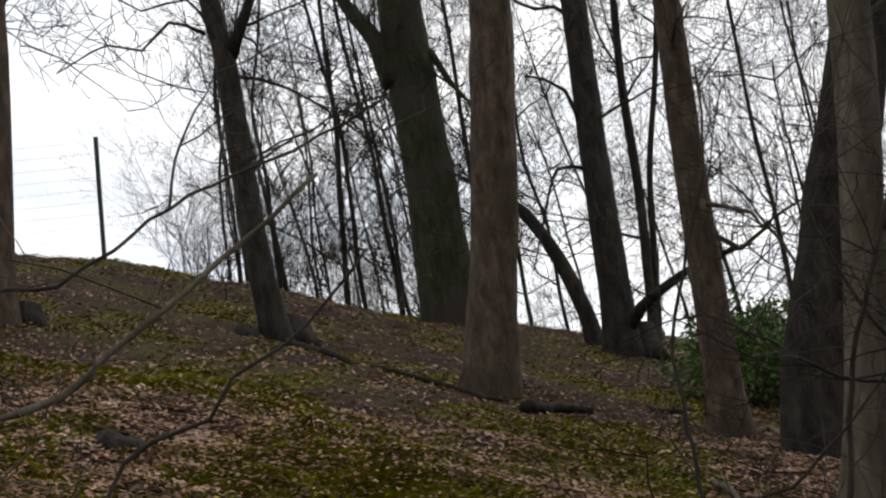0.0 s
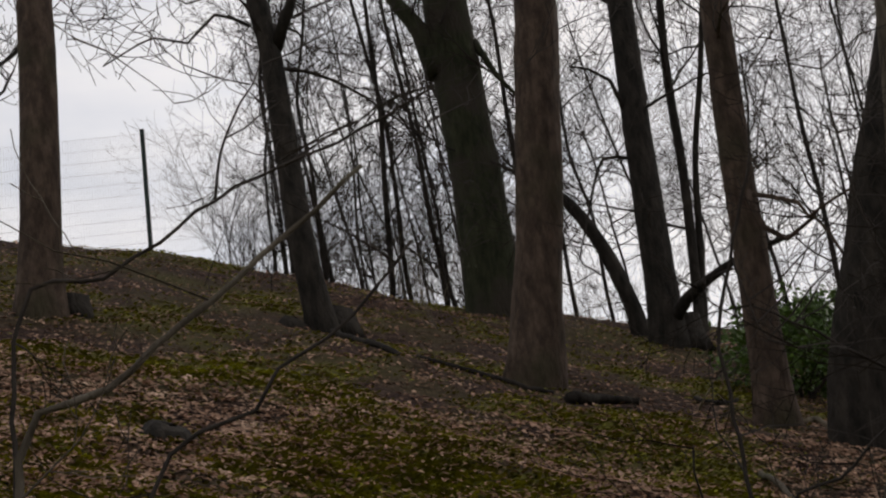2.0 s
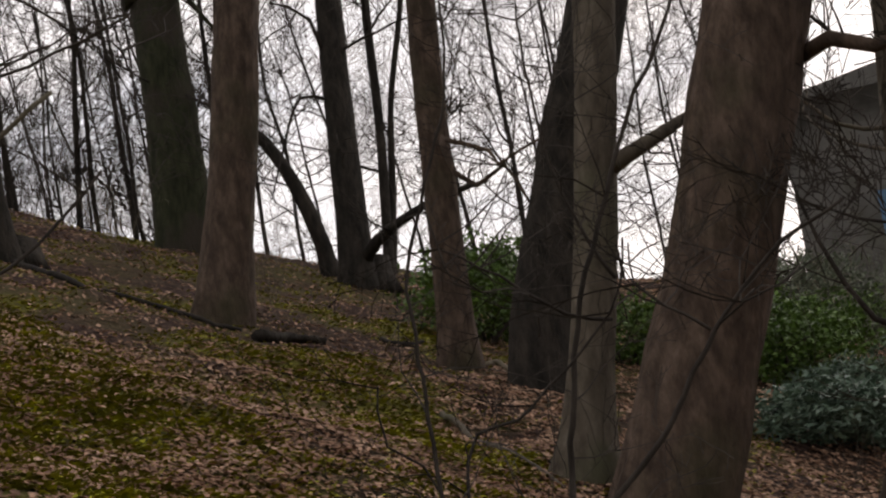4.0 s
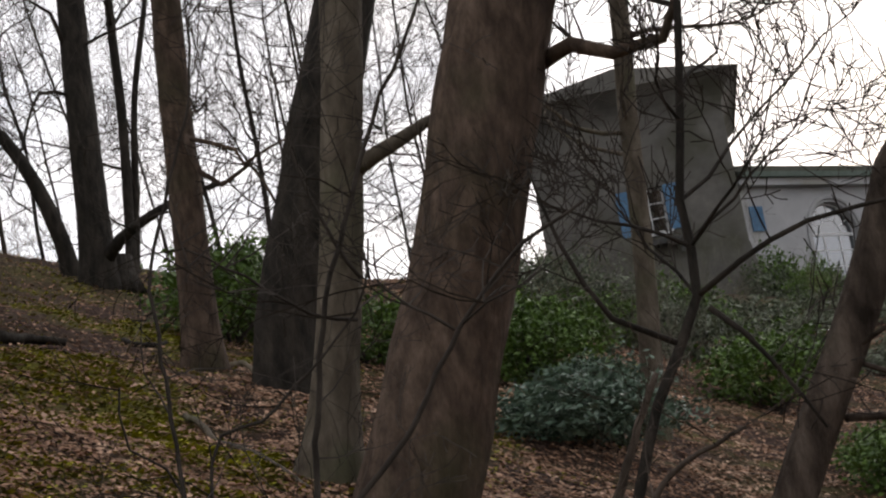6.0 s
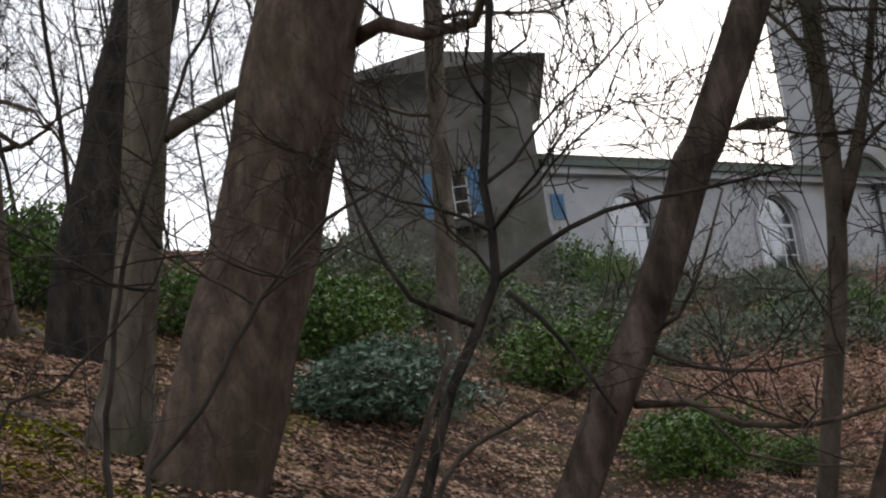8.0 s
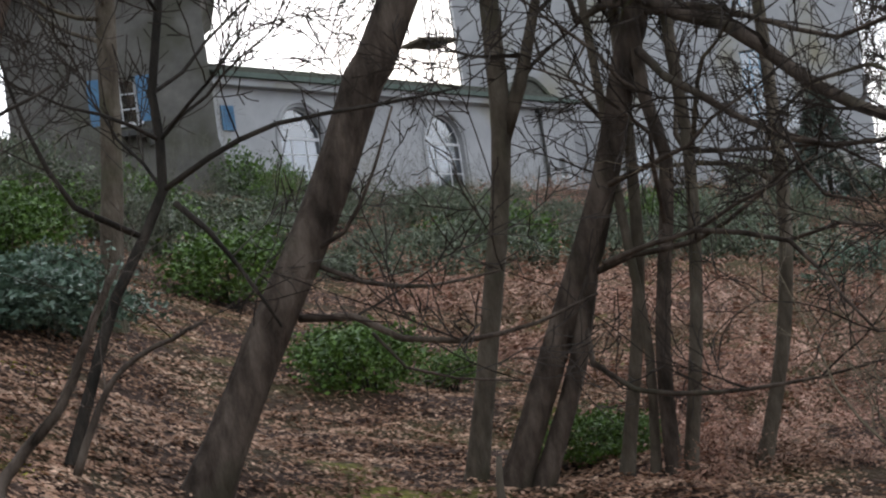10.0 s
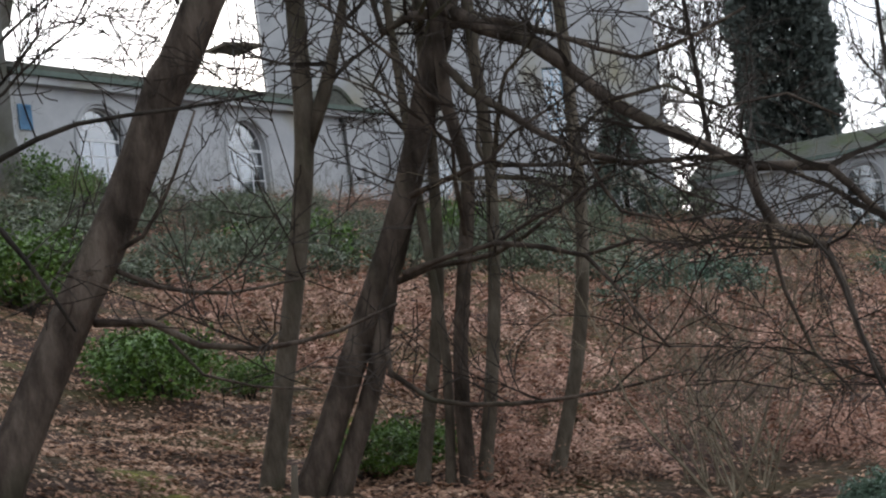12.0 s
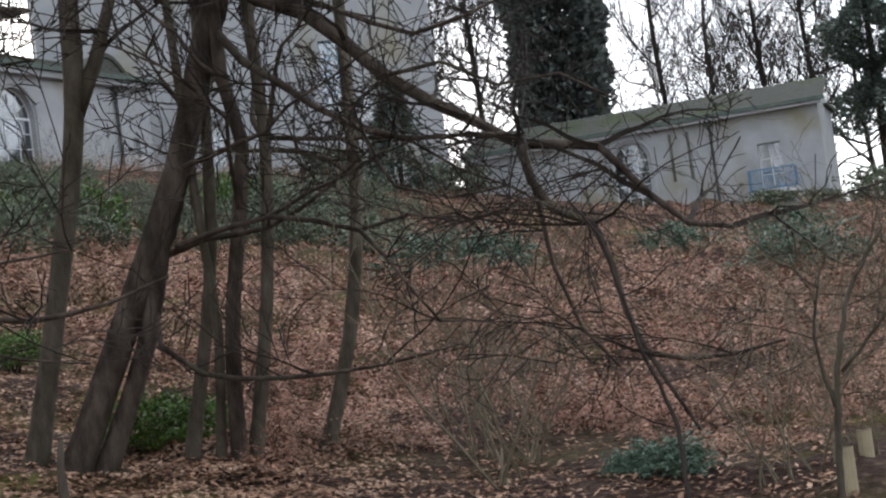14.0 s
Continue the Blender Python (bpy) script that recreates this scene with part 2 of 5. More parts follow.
def tree(points, width, mat, label, top=13.0, flare=1.3, first=3.0, limbs=7, reach=3.2, forks=(), name="tree", category="bare tree", twig=None, group="", sides=14, wob=0.09,
         kids=(7, 5, 3), top_width=0.5, limb_r=0.042, fork_twigs=0.5, thin=0.0052, up=0.25, droop=0.0):
    """A bare tree: trunk through points (the first on the ground), root flare, limbs, and fine twigs. forks: (points, width at the start)."""
    base = Vector(points[0])
    root = thing(name, base, label, category, group)
    ps = [Vector(p) - base for p in points]
    lead = (ps[-1] - ps[-2]).normalized()
    if ps[-1].z < top:
        gap = top - ps[-1].z
        ps.append(ps[-1] + (lead + Vector((0, 0, 0.25))).normalized() * gap * 0.5)
        ps.append(ps[-1] + (lead + Vector((rnd.gauss(0, 0.1), rnd.gauss(0, 0.1), 0.6))).normalized() * gap * 0.6)
    ps = [ps[0] - (ps[1] - ps[0]).normalized() * 0.7] + ps
    line = spline(ps, 0.3)
    sd = rnd.uniform(0, 50)
    rad = []
    for p in line:
        u = max(0.0, min(1.0, p.z / top))
        r = width / 2 * (1 - (1 - top_width) * u)
        r *= 1 + (flare - 1) * math.exp(-max(p.z, 0) / (0.55 * width + 0.12))
        rad.append(max(0.01, r * (1 if u < 0.92 else (1 - u) / 0.08 * 0.7 + 0.3)))
    s = Soup()
    s.tube(line, rad, sides, wob=wob, seed=sd)
    part("trunk", s, mat, root, smooth=True)
    tw = Soup()
    for pts, w in forks:
        fl = spline([Vector(p) - base for p in pts], 0.25)
        s = Soup()
        s.tube(fl, [max(0.008, w / 2 * (1 - 0.85 * i / len(fl)) + 0.003) for i in range(len(fl))], 8, wob=wob * 0.7, seed=sd)
        part("limb", s, mat, root, smooth=True)
        for k in range(max(2, int(len(fl) * fork_twigs))):
            i = rnd.randrange(max(1, len(fl) // 4), len(fl))
            grow(tw, fl[i], rand_dir(up), reach * rnd.uniform(0.25, 0.5), min(w * 0.2, 0.03), 1, up, droop, kids, thin=thin)
    ok = [i for i, p in enumerate(line) if p.z > first]
    for k in range(limbs if ok else 0):
        i = rnd.choice(ok)
        s = Soup()
        d = rand_dir(0.45)
        ln = reach * rnd.uniform(0.6, 1.2)
        r = min(limb_r, rad[i] * 0.6) * rnd.uniform(0.6, 1.0)
        p, pts = line[i].copy(), [line[i].copy()]
        for q in range(8):
            d = (d + Vector((rnd.gauss(0, 0.22), rnd.gauss(0, 0.22), rnd.gauss(0, 0.18) + up * 0.2 - droop * 0.06 * q))).normalized()
            p = p + d * ln / 8
            pts.append(p.copy())
        s.tube(pts, [max(0.006, r * (1 - 0.115 * q)) for q in range(9)], 6, cap=False)
        part("limb", s, mat, root, smooth=True)
        for q in range(kids[0]):
            j = rnd.randrange(1, 9)
            ax = (pts[j] - pts[j - 1]).normalized()
            grow(tw, pts[j], ax + rand_dir(up) * 0.9, ln * rnd.uniform(0.3, 0.6), max(0.004, r * 0.4), 1, up, droop, kids, thin=thin)
    if tw.v:
        part("crown", tw, twig or TWIG, root, kind="stuff")
    return root


# ---- ground ----
def lump(x, y):
    """Small bumps of the hill; the bracken slope to the right is the more uneven."""
    r = math.hypot(x, y)
    k = max(0.0, min(1.0, (r - 2) / 5)) * max(0.0, min(1.0, (90 - r) / 20))
    if k <= 0:
        return 0.0
    z = 0.16 * noise.noise(Vector((x * 0.45, y * 0.45, 0))) + 0.06 * noise.noise(Vector((x * 1.7, y * 1.7, 3))) + 0.025 * noise.noise(Vector((x * 6, y * 6, 7)))
    if x > y * 0.7 and r > 14:
        z += min(1.0, (x / max(y, 0.1) - 0.7) / 0.3) * min(1.0, (r - 14) / 6) * (0.5 * abs(noise.noise(Vector((x * 0.7, y * 0.7, 13)))) + 0.16 * noise.noise(Vector((x * 2.3, y * 2.3, 17))))
    return k * z


def mossy(x, y):
    """How mossy the slope is: more on the open bank to the left of the great trunks."""
    b = math.degrees(math.atan2(x, y))
    return noise.noise(Vector((x * 0.5, y * 0.5, 11))) + 0.6 * noise.noise(Vector((x * 1.6, y * 1.6, 5))) + ((0.16 if math.hypot(x, y) < 17 else -0.12) if b < 14 else -0.5)


GROUND = material("leaf_litter_soil", [(0.3, (0.0186, 0.0124, 0.0093)), (0.48, (0.0465, 0.0295, 0.0232)), (0.6, (0.093, 0.0605, 0.0465)), (0.74, (0.232, 0.163, 0.127))], 11.0, bump=1.0, bump_scale=16, detail=9,
                  second=(0.085, 0.076, 0.03), second_scale=0.55, second_cut=(0.46, 0.76), gloss=0.03)
# moss film where the mesh says that moss grows
gr_n, gr_l = GROUND.node_tree.nodes, GROUND.node_tree.links
gr_b = gr_n["Principled BSDF"]
gr_at, gr_nz, gr_mul, gr_mix = gr_n.new("ShaderNodeAttribute"), gr_n.new("ShaderNodeTexNoise"), gr_n.new("ShaderNodeMath"), gr_n.new("ShaderNodeMix")
gr_rp, gr_tc = gr_n.new("ShaderNodeValToRGB"), gr_n.new("ShaderNodeTexCoord")
gr_at.attribute_name, gr_mul.operation, gr_mix.data_type = "moss", "MULTIPLY", "RGBA"
gr_nz.inputs["Scale"].default_value, gr_nz.inputs["Detail"].default_value = 9.0, 6.0
gr_rp.color_ramp.elements[0].position, gr_rp.color_ramp.elements[1].position = 0.32, 0.6
gr_mix.inputs[7].default_value = (0.2, 0.195, 0.045, 1)
gr_l.new(gr_tc.outputs["Object"], gr_nz.inputs["Vector"])
gr_l.new(gr_nz.outputs["Fac"], gr_rp.inputs["Fac"])
gr_l.new(gr_at.outputs["Fac"], gr_mul.inputs[0])
gr_l.new(gr_rp.outputs["Color"], gr_mul.inputs[1])
gr_l.new(gr_mul.outputs["Value"], gr_mix.inputs[0])
gr_l.new(gr_b.inputs["Base Color"].links[0].from_socket, gr_mix.inputs[6])
gr_l.new(gr_mix.outputs[2], gr_b.inputs["Base Color"])


def ground():
    bear = np.concatenate([np.arange(-180, -22, 6.0), np.arange(-22, 72, 0.3), np.arange(72, 180, 6.0)])
    rng = np.concatenate([[0.0], np.geomspace(0.6, 7, 22), np.geomspace(7.15, 85, 190), np.geomspace(95, 4200, 26)])
    B, R = np.meshgrid(np.radians(bear), rng)
    X, Y = R * np.sin(B), R * np.cos(B)
    Z = height(X, Y)
    nb, nr = len(bear), len(rng)
    verts = []
    for i in range(nr):
        for j in range(nb):
            x, y, z = X[i, j], Y[i, j], Z[i, j]
            z += lump(x, y)
            verts.append(Vector((x, y, z)))
    s = Soup()
    s.v = verts
    s.f = [(i * nb + j, (i + 1) * nb + j, (i + 1) * nb + (j + 1) % nb, i * nb + (j + 1) % nb) for i in range(nr - 1) for j in range(nb)]
    ob = part("ground", s, GROUND, smooth=True)
    cover = ob.data.attributes.new("moss", "FLOAT", "POINT")
    cover.data.foreach_set("value", [max(0.0, min(1.0, (mossy(v[0], v[1]) + 0.15) / 0.6)) if math.hypot(v[0], v[1]) < 40 else 0.0 for v in verts])
    return tagged(ob, "wooded hillside of leaf litter and moss", "ground", kind="structure")


ground()

# ---- trees on the crest and slope ----
tree([(-5.13, 18.19, 7.04), (-5.03, 18.22, 9.19), (-5.06, 18.46, 11.55)], 0.509, BARK_BROWN, "grey-brown beech trunk at the crest of the slope", first=3.5, droop=0.5, reach=4)
tree([(-7.07, 22.20, 8.99), (-6.94, 22.24, 10.99), (-6.96, 22.24, 12.79)], 0.259, BARK_DARK, "slim dark trunk on the crest", first=2, limbs=5, sides=9)
tree([(-2.18, 20.33, 6.98), (-2.32, 20.31, 8.11), (-2.40, 20.41, 9.31), (-2.50, 20.48, 10.95), (-2.64, 20.55, 11.84)], 0.345, BARK_DARK, "dark slender leaning tree with a forked top", first=3.5, limbs=12, reach=4.2, droop=0.5,
     forks=[([(-2.45, 20.49, 10.87), (-2.24, 20.32, 11.26), (-1.97, 20.17, 11.81), (-1.70, 19.92, 12.64)], 0.182), ([(-2.75, 20.54, 11.35), (-3.12, 20.02, 11.33), (-3.45, 19.70, 10.83), (-3.84, 19.44, 10.85), (-4.41, 19.04, 10.37)], 0.0454),
            ([(-2.51, 20.48, 11.03), (-2.87, 20.06, 11.64), (-3.42, 19.71, 11.39), (-3.92, 19.42, 11.73)], 0.0454)])
tree([(0.04, 27.10, 8.63), (-0.04, 27.10, 11.38), (-0.12, 27.10, 13.50), (-0.15, 27.10, 14.61)], 0.954, BARK_GREEN, "thick algae-green trunk forking high up on the crest", first=6, top_width=0.6, flare=1.2,
     forks=[([(-0.4, 27.0, 12.97), (-0.66, 26.99, 13.87), (-1.08, 26.98, 14.58), (-1.5, 26.96, 15.52)], 0.42), ([(0.27, 27.00, 13.51), (0.57, 26.69, 12.70), (0.89, 26.59, 12.19)], 0.141)])
tree([(0.33, 18.90, 5.67), (0.66, 18.89, 7.61), (0.92, 18.88, 9.75), (1.00, 18.88, 10.50)], 0.576, BARK_BROWN, "straight brown trunk with a burl and moss at its foot", first=4.5, top_width=0.75, wob=0.14)
tree([(2.57, 25.47, 7.33), (2.62, 25.46, 9.17), (2.64, 25.46, 10.89), (2.72, 25.45, 13.39)], 0.532, BARK_DARK, "dark leaning trunk on the crest with a low side limb", first=2.6, limbs=10, reach=4,
     forks=[([(2.69, 25.45, 7.66), (2.92, 25.01, 7.93), (3.50, 24.64, 8.23), (4.00, 24.25, 8.36), (4.57, 23.94, 8.41)], 0.225), ([(2.52, 25.48, 11.11), (2.31, 25.09, 11.67), (1.97, 24.80, 11.80), (1.68, 24.51, 11.77)], 0.0819),
            ([(2.50, 25.48, 10.43), (1.98, 25.00, 10.33), (1.60, 24.73, 9.35), (1.35, 24.53, 8.60)], 0.0614)])
tree([(3.56, 29.34, 8.40), (3.73, 29.32, 11.08), (3.76, 29.31, 13.33), (3.88, 29.30, 15.05)], 0.204, BARK_DARK, "thin dark trunk on the crest", first=1.5, sides=8, limbs=9)
tree([(3.64, 29.43, 8.41), (3.80, 29.41, 9.69), (4.01, 29.38, 11.61), (4.48, 29.32, 13.80)], 0.138, BARK_DARK, "thin dark pole-like trunk on the crest", first=1.5, sides=8, limbs=7)
tree([(2.28, 26.55, 7.79), (2.21, 26.56, 8.30), (1.90, 26.58, 9.32), (1.43, 26.61, 10.23), (0.89, 26.63, 10.77)], 0.296, BARK_DARK, "dark bowed trunk bending over the crest", first=2.5, top=3.3, limbs=5, sides=9, flare=1.2, top_width=0.6)
tree([(2.91, 18.47, 4.73), (2.95, 18.46, 6.46), (2.99, 18.46, 8.18), (3.07, 18.45, 9.98)], 0.426, BARK_BROWN, "reddish-brown leaning trunk with bare side twigs", first=2.2, limbs=10, reach=3,
     forks=[([(3.04, 18.33, 7.35), (3.18, 17.94, 7.17), (3.43, 17.66, 6.97), (3.49, 17.53, 6.76), (3.72, 17.25, 6.83), (4.00, 17.06, 6.91)], 0.0592), ([(3.02, 18.33, 7.40), (3.07, 17.97, 6.83), (3.27, 17.81, 6.62), (3.57, 17.64, 6.78), (3.74, 17.35, 6.22)], 0.0829)])
tree([(3.58, 17.36, 4.2), (3.67, 17.34, 4.86), (3.88, 17.29, 5.64), (4.11, 17.24, 6.37), (4.35, 17.18, 7.17), (4.73, 17.08, 8.24)], 0.7, BARK_DARK, "dark damp trunk leaning over its neighbour", first=4, top_width=0.92, flare=1.1)
tree([(2.78, 12.49, 2.76), (3.08, 12.42, 4.24), (3.26, 12.38, 5.37), (3.42, 12.33, 6.54)], 0.36, BARK_GREY, "grey-brown trunk with buttressed roots", first=3.5, limbs=10, top_width=0.85, flare=1.7,
     forks=[([(3.33, 12.36, 5.12), (3.47, 12.22, 5.18), (3.76, 12.34, 5.34), (4.22, 12.61, 5.61), (4.73, 12.75, 5.77)], 0.15)])
tree([(3.18, 11.73, 2.40), (3.4, 11.66, 2.94), (3.56, 11.62, 3.41), (3.74, 11.56, 3.89), (3.91, 11.5, 4.38), (4.09, 11.44, 5.0), (4.27, 11.38, 5.64), (4.39, 11.33, 6.07)], 0.83, BARK_BROWN, "massive leaning beech trunk with reddish bark", first=3.6, limbs=12, reach=4, droop=0.3, flare=1.12, top_width=0.95, sides=24, wob=0.13,
     forks=[([(4.58, 11.37, 5.52), (4.78, 11.07, 5.57), (4.96, 10.75, 5.37), (5.25, 10.50, 5.37), (5.36, 10.21, 5.81)], 0.136)])
tree([(8.28, 18.86, 3.33), (8.52, 18.75, 5.55), (8.66, 18.69, 7.37), (8.80, 18.62, 8.85)], 0.293, BARK_GREY, "slim grey trunk before the house", first=1.8, limbs=14, reach=3.4)
tree([(4.29, 10.72, 1.69), (4.68, 10.55, 2.75), (5.05, 10.38, 3.44), (5.06, 10.37, 4.12), (5.16, 10.32, 4.68)], 0.0825, BARK_DARK, "crooked slender stem with spreading twigs", first=0.8, limbs=14, reach=2.6, sides=8, flare=1.2, top=6,
     forks=[([(5.05, 10.38, 3.44), (5.28, 10.08, 3.60), (5.62, 9.70, 3.74), (6.13, 9.19, 3.74), (6.47, 8.75, 3.74)], 0.0412), ([(4.87, 10.46, 3.15), (4.44, 10.47, 3.37), (4.14, 10.42, 3.92), (4.00, 10.39, 4.45)], 0.0412),
            ([(5.11, 10.35, 3.35), (5.29, 10.26, 3.13), (5.52, 10.14, 2.70), (5.65, 10.07, 2.40)], 0.0412)])
tree([(5.32, 10.87, 1.36), (5.80, 10.62, 2.34), (6.30, 10.33, 3.32), (6.64, 10.13, 4.15), (6.98, 9.90, 4.82)], 0.313, BARK_WET, "slanting brown trunk with swept side branches", first=4, top_width=0.8, wob=0.16, flare=1.25, limbs=4,
     forks=[([(6.04, 10.49, 2.48), (6.27, 10.11, 2.42), (6.42, 9.78, 2.21), (6.65, 9.38, 2.12), (7.03, 8.98, 2.17), (7.27, 8.64, 2.29)], 0.0555),
            ([(6.14, 10.43, 2.87), (6.40, 10.16, 2.67), (6.74, 9.81, 2.56), (7.10, 9.42, 2.59)], 0.0353),
            ([(6.09, 10.46, 2.90), (6.28, 10.11, 3.03), (6.46, 9.88, 3.44), (6.56, 9.69, 3.84)], 0.0353),
            ([(6.36, 10.06, 2.29), (6.48, 9.87, 2.01), (6.70, 9.59, 1.88), (7.01, 9.24, 1.79)], 0.0222)])
tree([(8.02, 11.42, 1.10), (8.36, 11.18, 2.81), (8.53, 11.05, 3.88), (8.59, 11.00, 5.19)], 0.177, BARK_GREY, "pale slender forked trunk", first=4, flare=1.2, top_width=0.8,
     forks=[([(8.53, 11.05, 3.83), (8.70, 10.92, 4.28), (8.92, 10.74, 5.11), (9.05, 10.64, 5.82)], 0.14)])
tree([(7.99, 10.88, 1.00), (8.43, 10.54, 2.19), (8.82, 10.21, 3.26), (9.10, 9.95, 4.38), (9.26, 9.82, 4.96)], 0.228, BARK_WET, "leaning twin-stemmed tree with a long overhanging limb", first=3.0, limbs=6, reach=3.0, droop=0.7, fork_twigs=0.9, thin=0.004, top_width=0.75, up=0.1, flare=1.25,
     forks=[([(9.13, 9.67, 4.67), (9.17, 9.41, 4.48), (9.3, 9.05, 4.29), (9.37, 8.74, 4.0), (9.43, 8.43, 3.67), (9.52, 8.09, 3.41), (9.57, 7.78, 3.22), (9.65, 7.41, 2.96), (9.72, 7.06, 2.9), (9.72, 6.77, 2.83), (9.66, 6.57, 2.65), (9.62, 6.34, 2.42), (9.61, 6.06, 2.18), (9.63, 5.73, 2.11)], 0.13),
            ([(9.52, 7.31, 2.93), (9.47, 7.21, 2.66), (9.46, 7.05, 2.43), (9.54, 6.78, 2.29), (9.51, 6.65, 1.98), (9.45, 6.55, 1.66), (9.43, 6.4, 1.35), (9.42, 6.25, 1.1), (9.41, 6.07, 0.82)], 0.07),
            ([(9.27, 6.29, 1.36), (9.3, 6.01, 1.29), (9.34, 5.69, 1.29), (9.39, 5.34, 1.34)], 0.035),
            ([(9.52, 7.31, 2.93), (9.48, 7.19, 2.54), (9.43, 7.09, 2.04), (9.43, 6.92, 1.58), (9.48, 6.68, 1.28)], 0.04),
            ([(9.03, 9.77, 4.28), (9.0, 9.49, 3.99), (9.06, 9.15, 3.74), (9.04, 8.86, 3.53), (9.13, 8.46, 3.26), (9.18, 8.07, 3.12), (9.26, 7.65, 3.07), (9.32, 7.24, 3.01)], 0.07),
            ([(9.11, 9.69, 4.57), (9.22, 9.28, 4.51), (9.38, 8.8, 4.27), (9.6, 8.23, 3.96), (9.71, 7.75, 4.01), (9.77, 7.3, 4.11)], 0.06),
            ([(8.5, 9.97, 2.62), (8.63, 9.62, 2.69), (8.8, 9.21, 2.73), (8.9, 8.86, 2.86), (8.99, 8.51, 2.94), (9.07, 8.16, 3.08)], 0.045),
            ([(8.67, 9.96, 3.24), (8.84, 9.6, 3.33), (8.95, 9.29, 3.4), (8.98, 9.05, 3.55), (9.14, 8.68, 3.71)], 0.045),
            ([(9.04, 9.34, 3.36), (9.2, 8.83, 3.26), (9.27, 8.38, 3.19), (9.36, 7.91, 3.11), (9.41, 7.45, 2.94)], 0.035),
            ([(9.06, 9.04, 3.64), (9.19, 8.62, 3.35), (9.33, 8.16, 3.12), (9.4, 7.78, 2.84), (9.48, 7.36, 2.63)], 0.04),
            ([(8.77, 9.19, 2.73), (8.88, 8.82, 2.64), (8.98, 8.47, 2.51), (8.96, 8.22, 2.27), (8.94, 7.98, 1.99), (8.91, 7.74, 1.76)], 0.04),
            ([(9.02, 8.51, 2.52), (9.08, 8.05, 2.56), (9.13, 7.58, 2.44), (9.15, 7.13, 2.48)], 0.025),
            ([(9.1, 8.43, 3.25), (9.08, 8.15, 2.78), (9.18, 7.72, 2.63), (9.29, 7.28, 2.64), (9.35, 6.87, 2.37)], 0.03),
            ([(9.16, 9.78, 4.71), (8.95, 10.04, 4.72), (8.83, 10.21, 4.62), (8.82, 10.28, 4.93), (8.86, 10.32, 5.13)], 0.09),
            ([(9.39, 8.4, 3.66), (9.53, 7.94, 3.68), (9.61, 7.51, 3.42), (9.73, 7.03, 3.41), (9.75, 6.64, 3.16)], 0.03)])
tree([(8.17, 10.75, 0.97), (8.51, 10.49, 1.90), (8.67, 10.34, 2.69), (8.87, 10.17, 3.35)], 0.167, BARK_WET, "slim second stem of a leaning tree", first=3, limbs=4, sides=9, flare=1.25,
     forks=[([(8.59, 10.41, 2.21), (8.46, 10.25, 1.88), (8.55, 9.90, 1.62), (8.85, 9.34, 1.51), (9.25, 8.65, 1.51), (9.57, 8.13, 1.59)], 0.0471),
            ([(8.69, 10.34, 2.59), (8.80, 9.96, 2.67), (9.02, 9.47, 2.68), (9.25, 8.95, 2.93), (9.49, 8.38, 3.34)], 0.0523)])
STEM = "thin grey-brown coppice stem on the slope"
tree([(8.78, 10.45, 0.91), (9.02, 10.24, 2.29), (9.11, 10.16, 3.34), (9.15, 10.13, 4.43)], 0.116, BARK_GREY, STEM, first=2, limbs=13, droop=0.4, sides=8, group="coppice stems")
tree([(8.91, 10.01, 0.85), (8.96, 9.97, 1.89), (9.16, 9.79, 3.41), (9.09, 9.85, 3.93), (9.09, 9.85, 4.54)], 0.134, BARK_WET, STEM, first=2, limbs=13, droop=0.4, sides=8, group="coppice stems")
tree([(9.06, 10.01, 0.85), (9.26, 9.83, 2.21), (9.36, 9.74, 3.39), (9.36, 9.74, 4.24)], 0.118, BARK_GREY, STEM, first=2, limbs=13, droop=0.4, sides=8, group="coppice stems")
tree([(8.86, 10.18, 0.87), (8.94, 10.11, 1.91), (8.92, 10.13, 2.65), (8.90, 10.15, 3.67)], 0.0856, BARK_GREY, STEM, first=2, limbs=6, sides=8, group="coppice stems")
tree([(9.79, 9.94, 0.83), (10.01, 9.72, 1.77), (10.14, 9.58, 2.73), (10.19, 9.54, 3.82), (10.21, 9.52, 4.79)], 0.126, BARK_GREY, STEM, first=1.6, limbs=16, droop=0.4, sides=8, group="coppice stems")

# ---- thickets behind the crest ----
def on_hill(bearing, dist, sink=0.05):
    a = radians(bearing)
    x, y = dist * math.sin(a), dist * math.cos(a)
    return Vector((x, y, float(height(x, y)) - sink))


def thicket(spots, variants):
    for i, (b, d) in enumerate(spots):
        src = variants[i % len(variants)]
        m = Matrix.Translation(on_hill(b, d)) @ pose(0, 0, 0, rnd.gauss(0, 2), rnd.gauss(-3, 2.5)) @ pose(0, 0, 0, 0, 0, rnd.uniform(0, 360))
        if i < len(variants):
            src.matrix_basis = m
        else:
            copy_thing(src, m @ Matrix.Scale(rnd.uniform(0.85, 1.15), 4))


def pole_tree(h, w, limbs, reach, first, label, kids, droop=0.0):
    wob = [Vector((rnd.gauss(0, 0.022) * z, rnd.gauss(0, 0.022) * z, z)) for z in (h * 0.15, h * 0.3, h * 0.45, h * 0.6)]
    return tree([Vector((0, 0, 0)), *wob], w, BARK_DARK, label, top=h, first=first, limbs=limbs, reach=reach, sides=7, kids=kids, limb_r=0.024, thin=0.0034, group="thicket", flare=1.2, droop=droop)


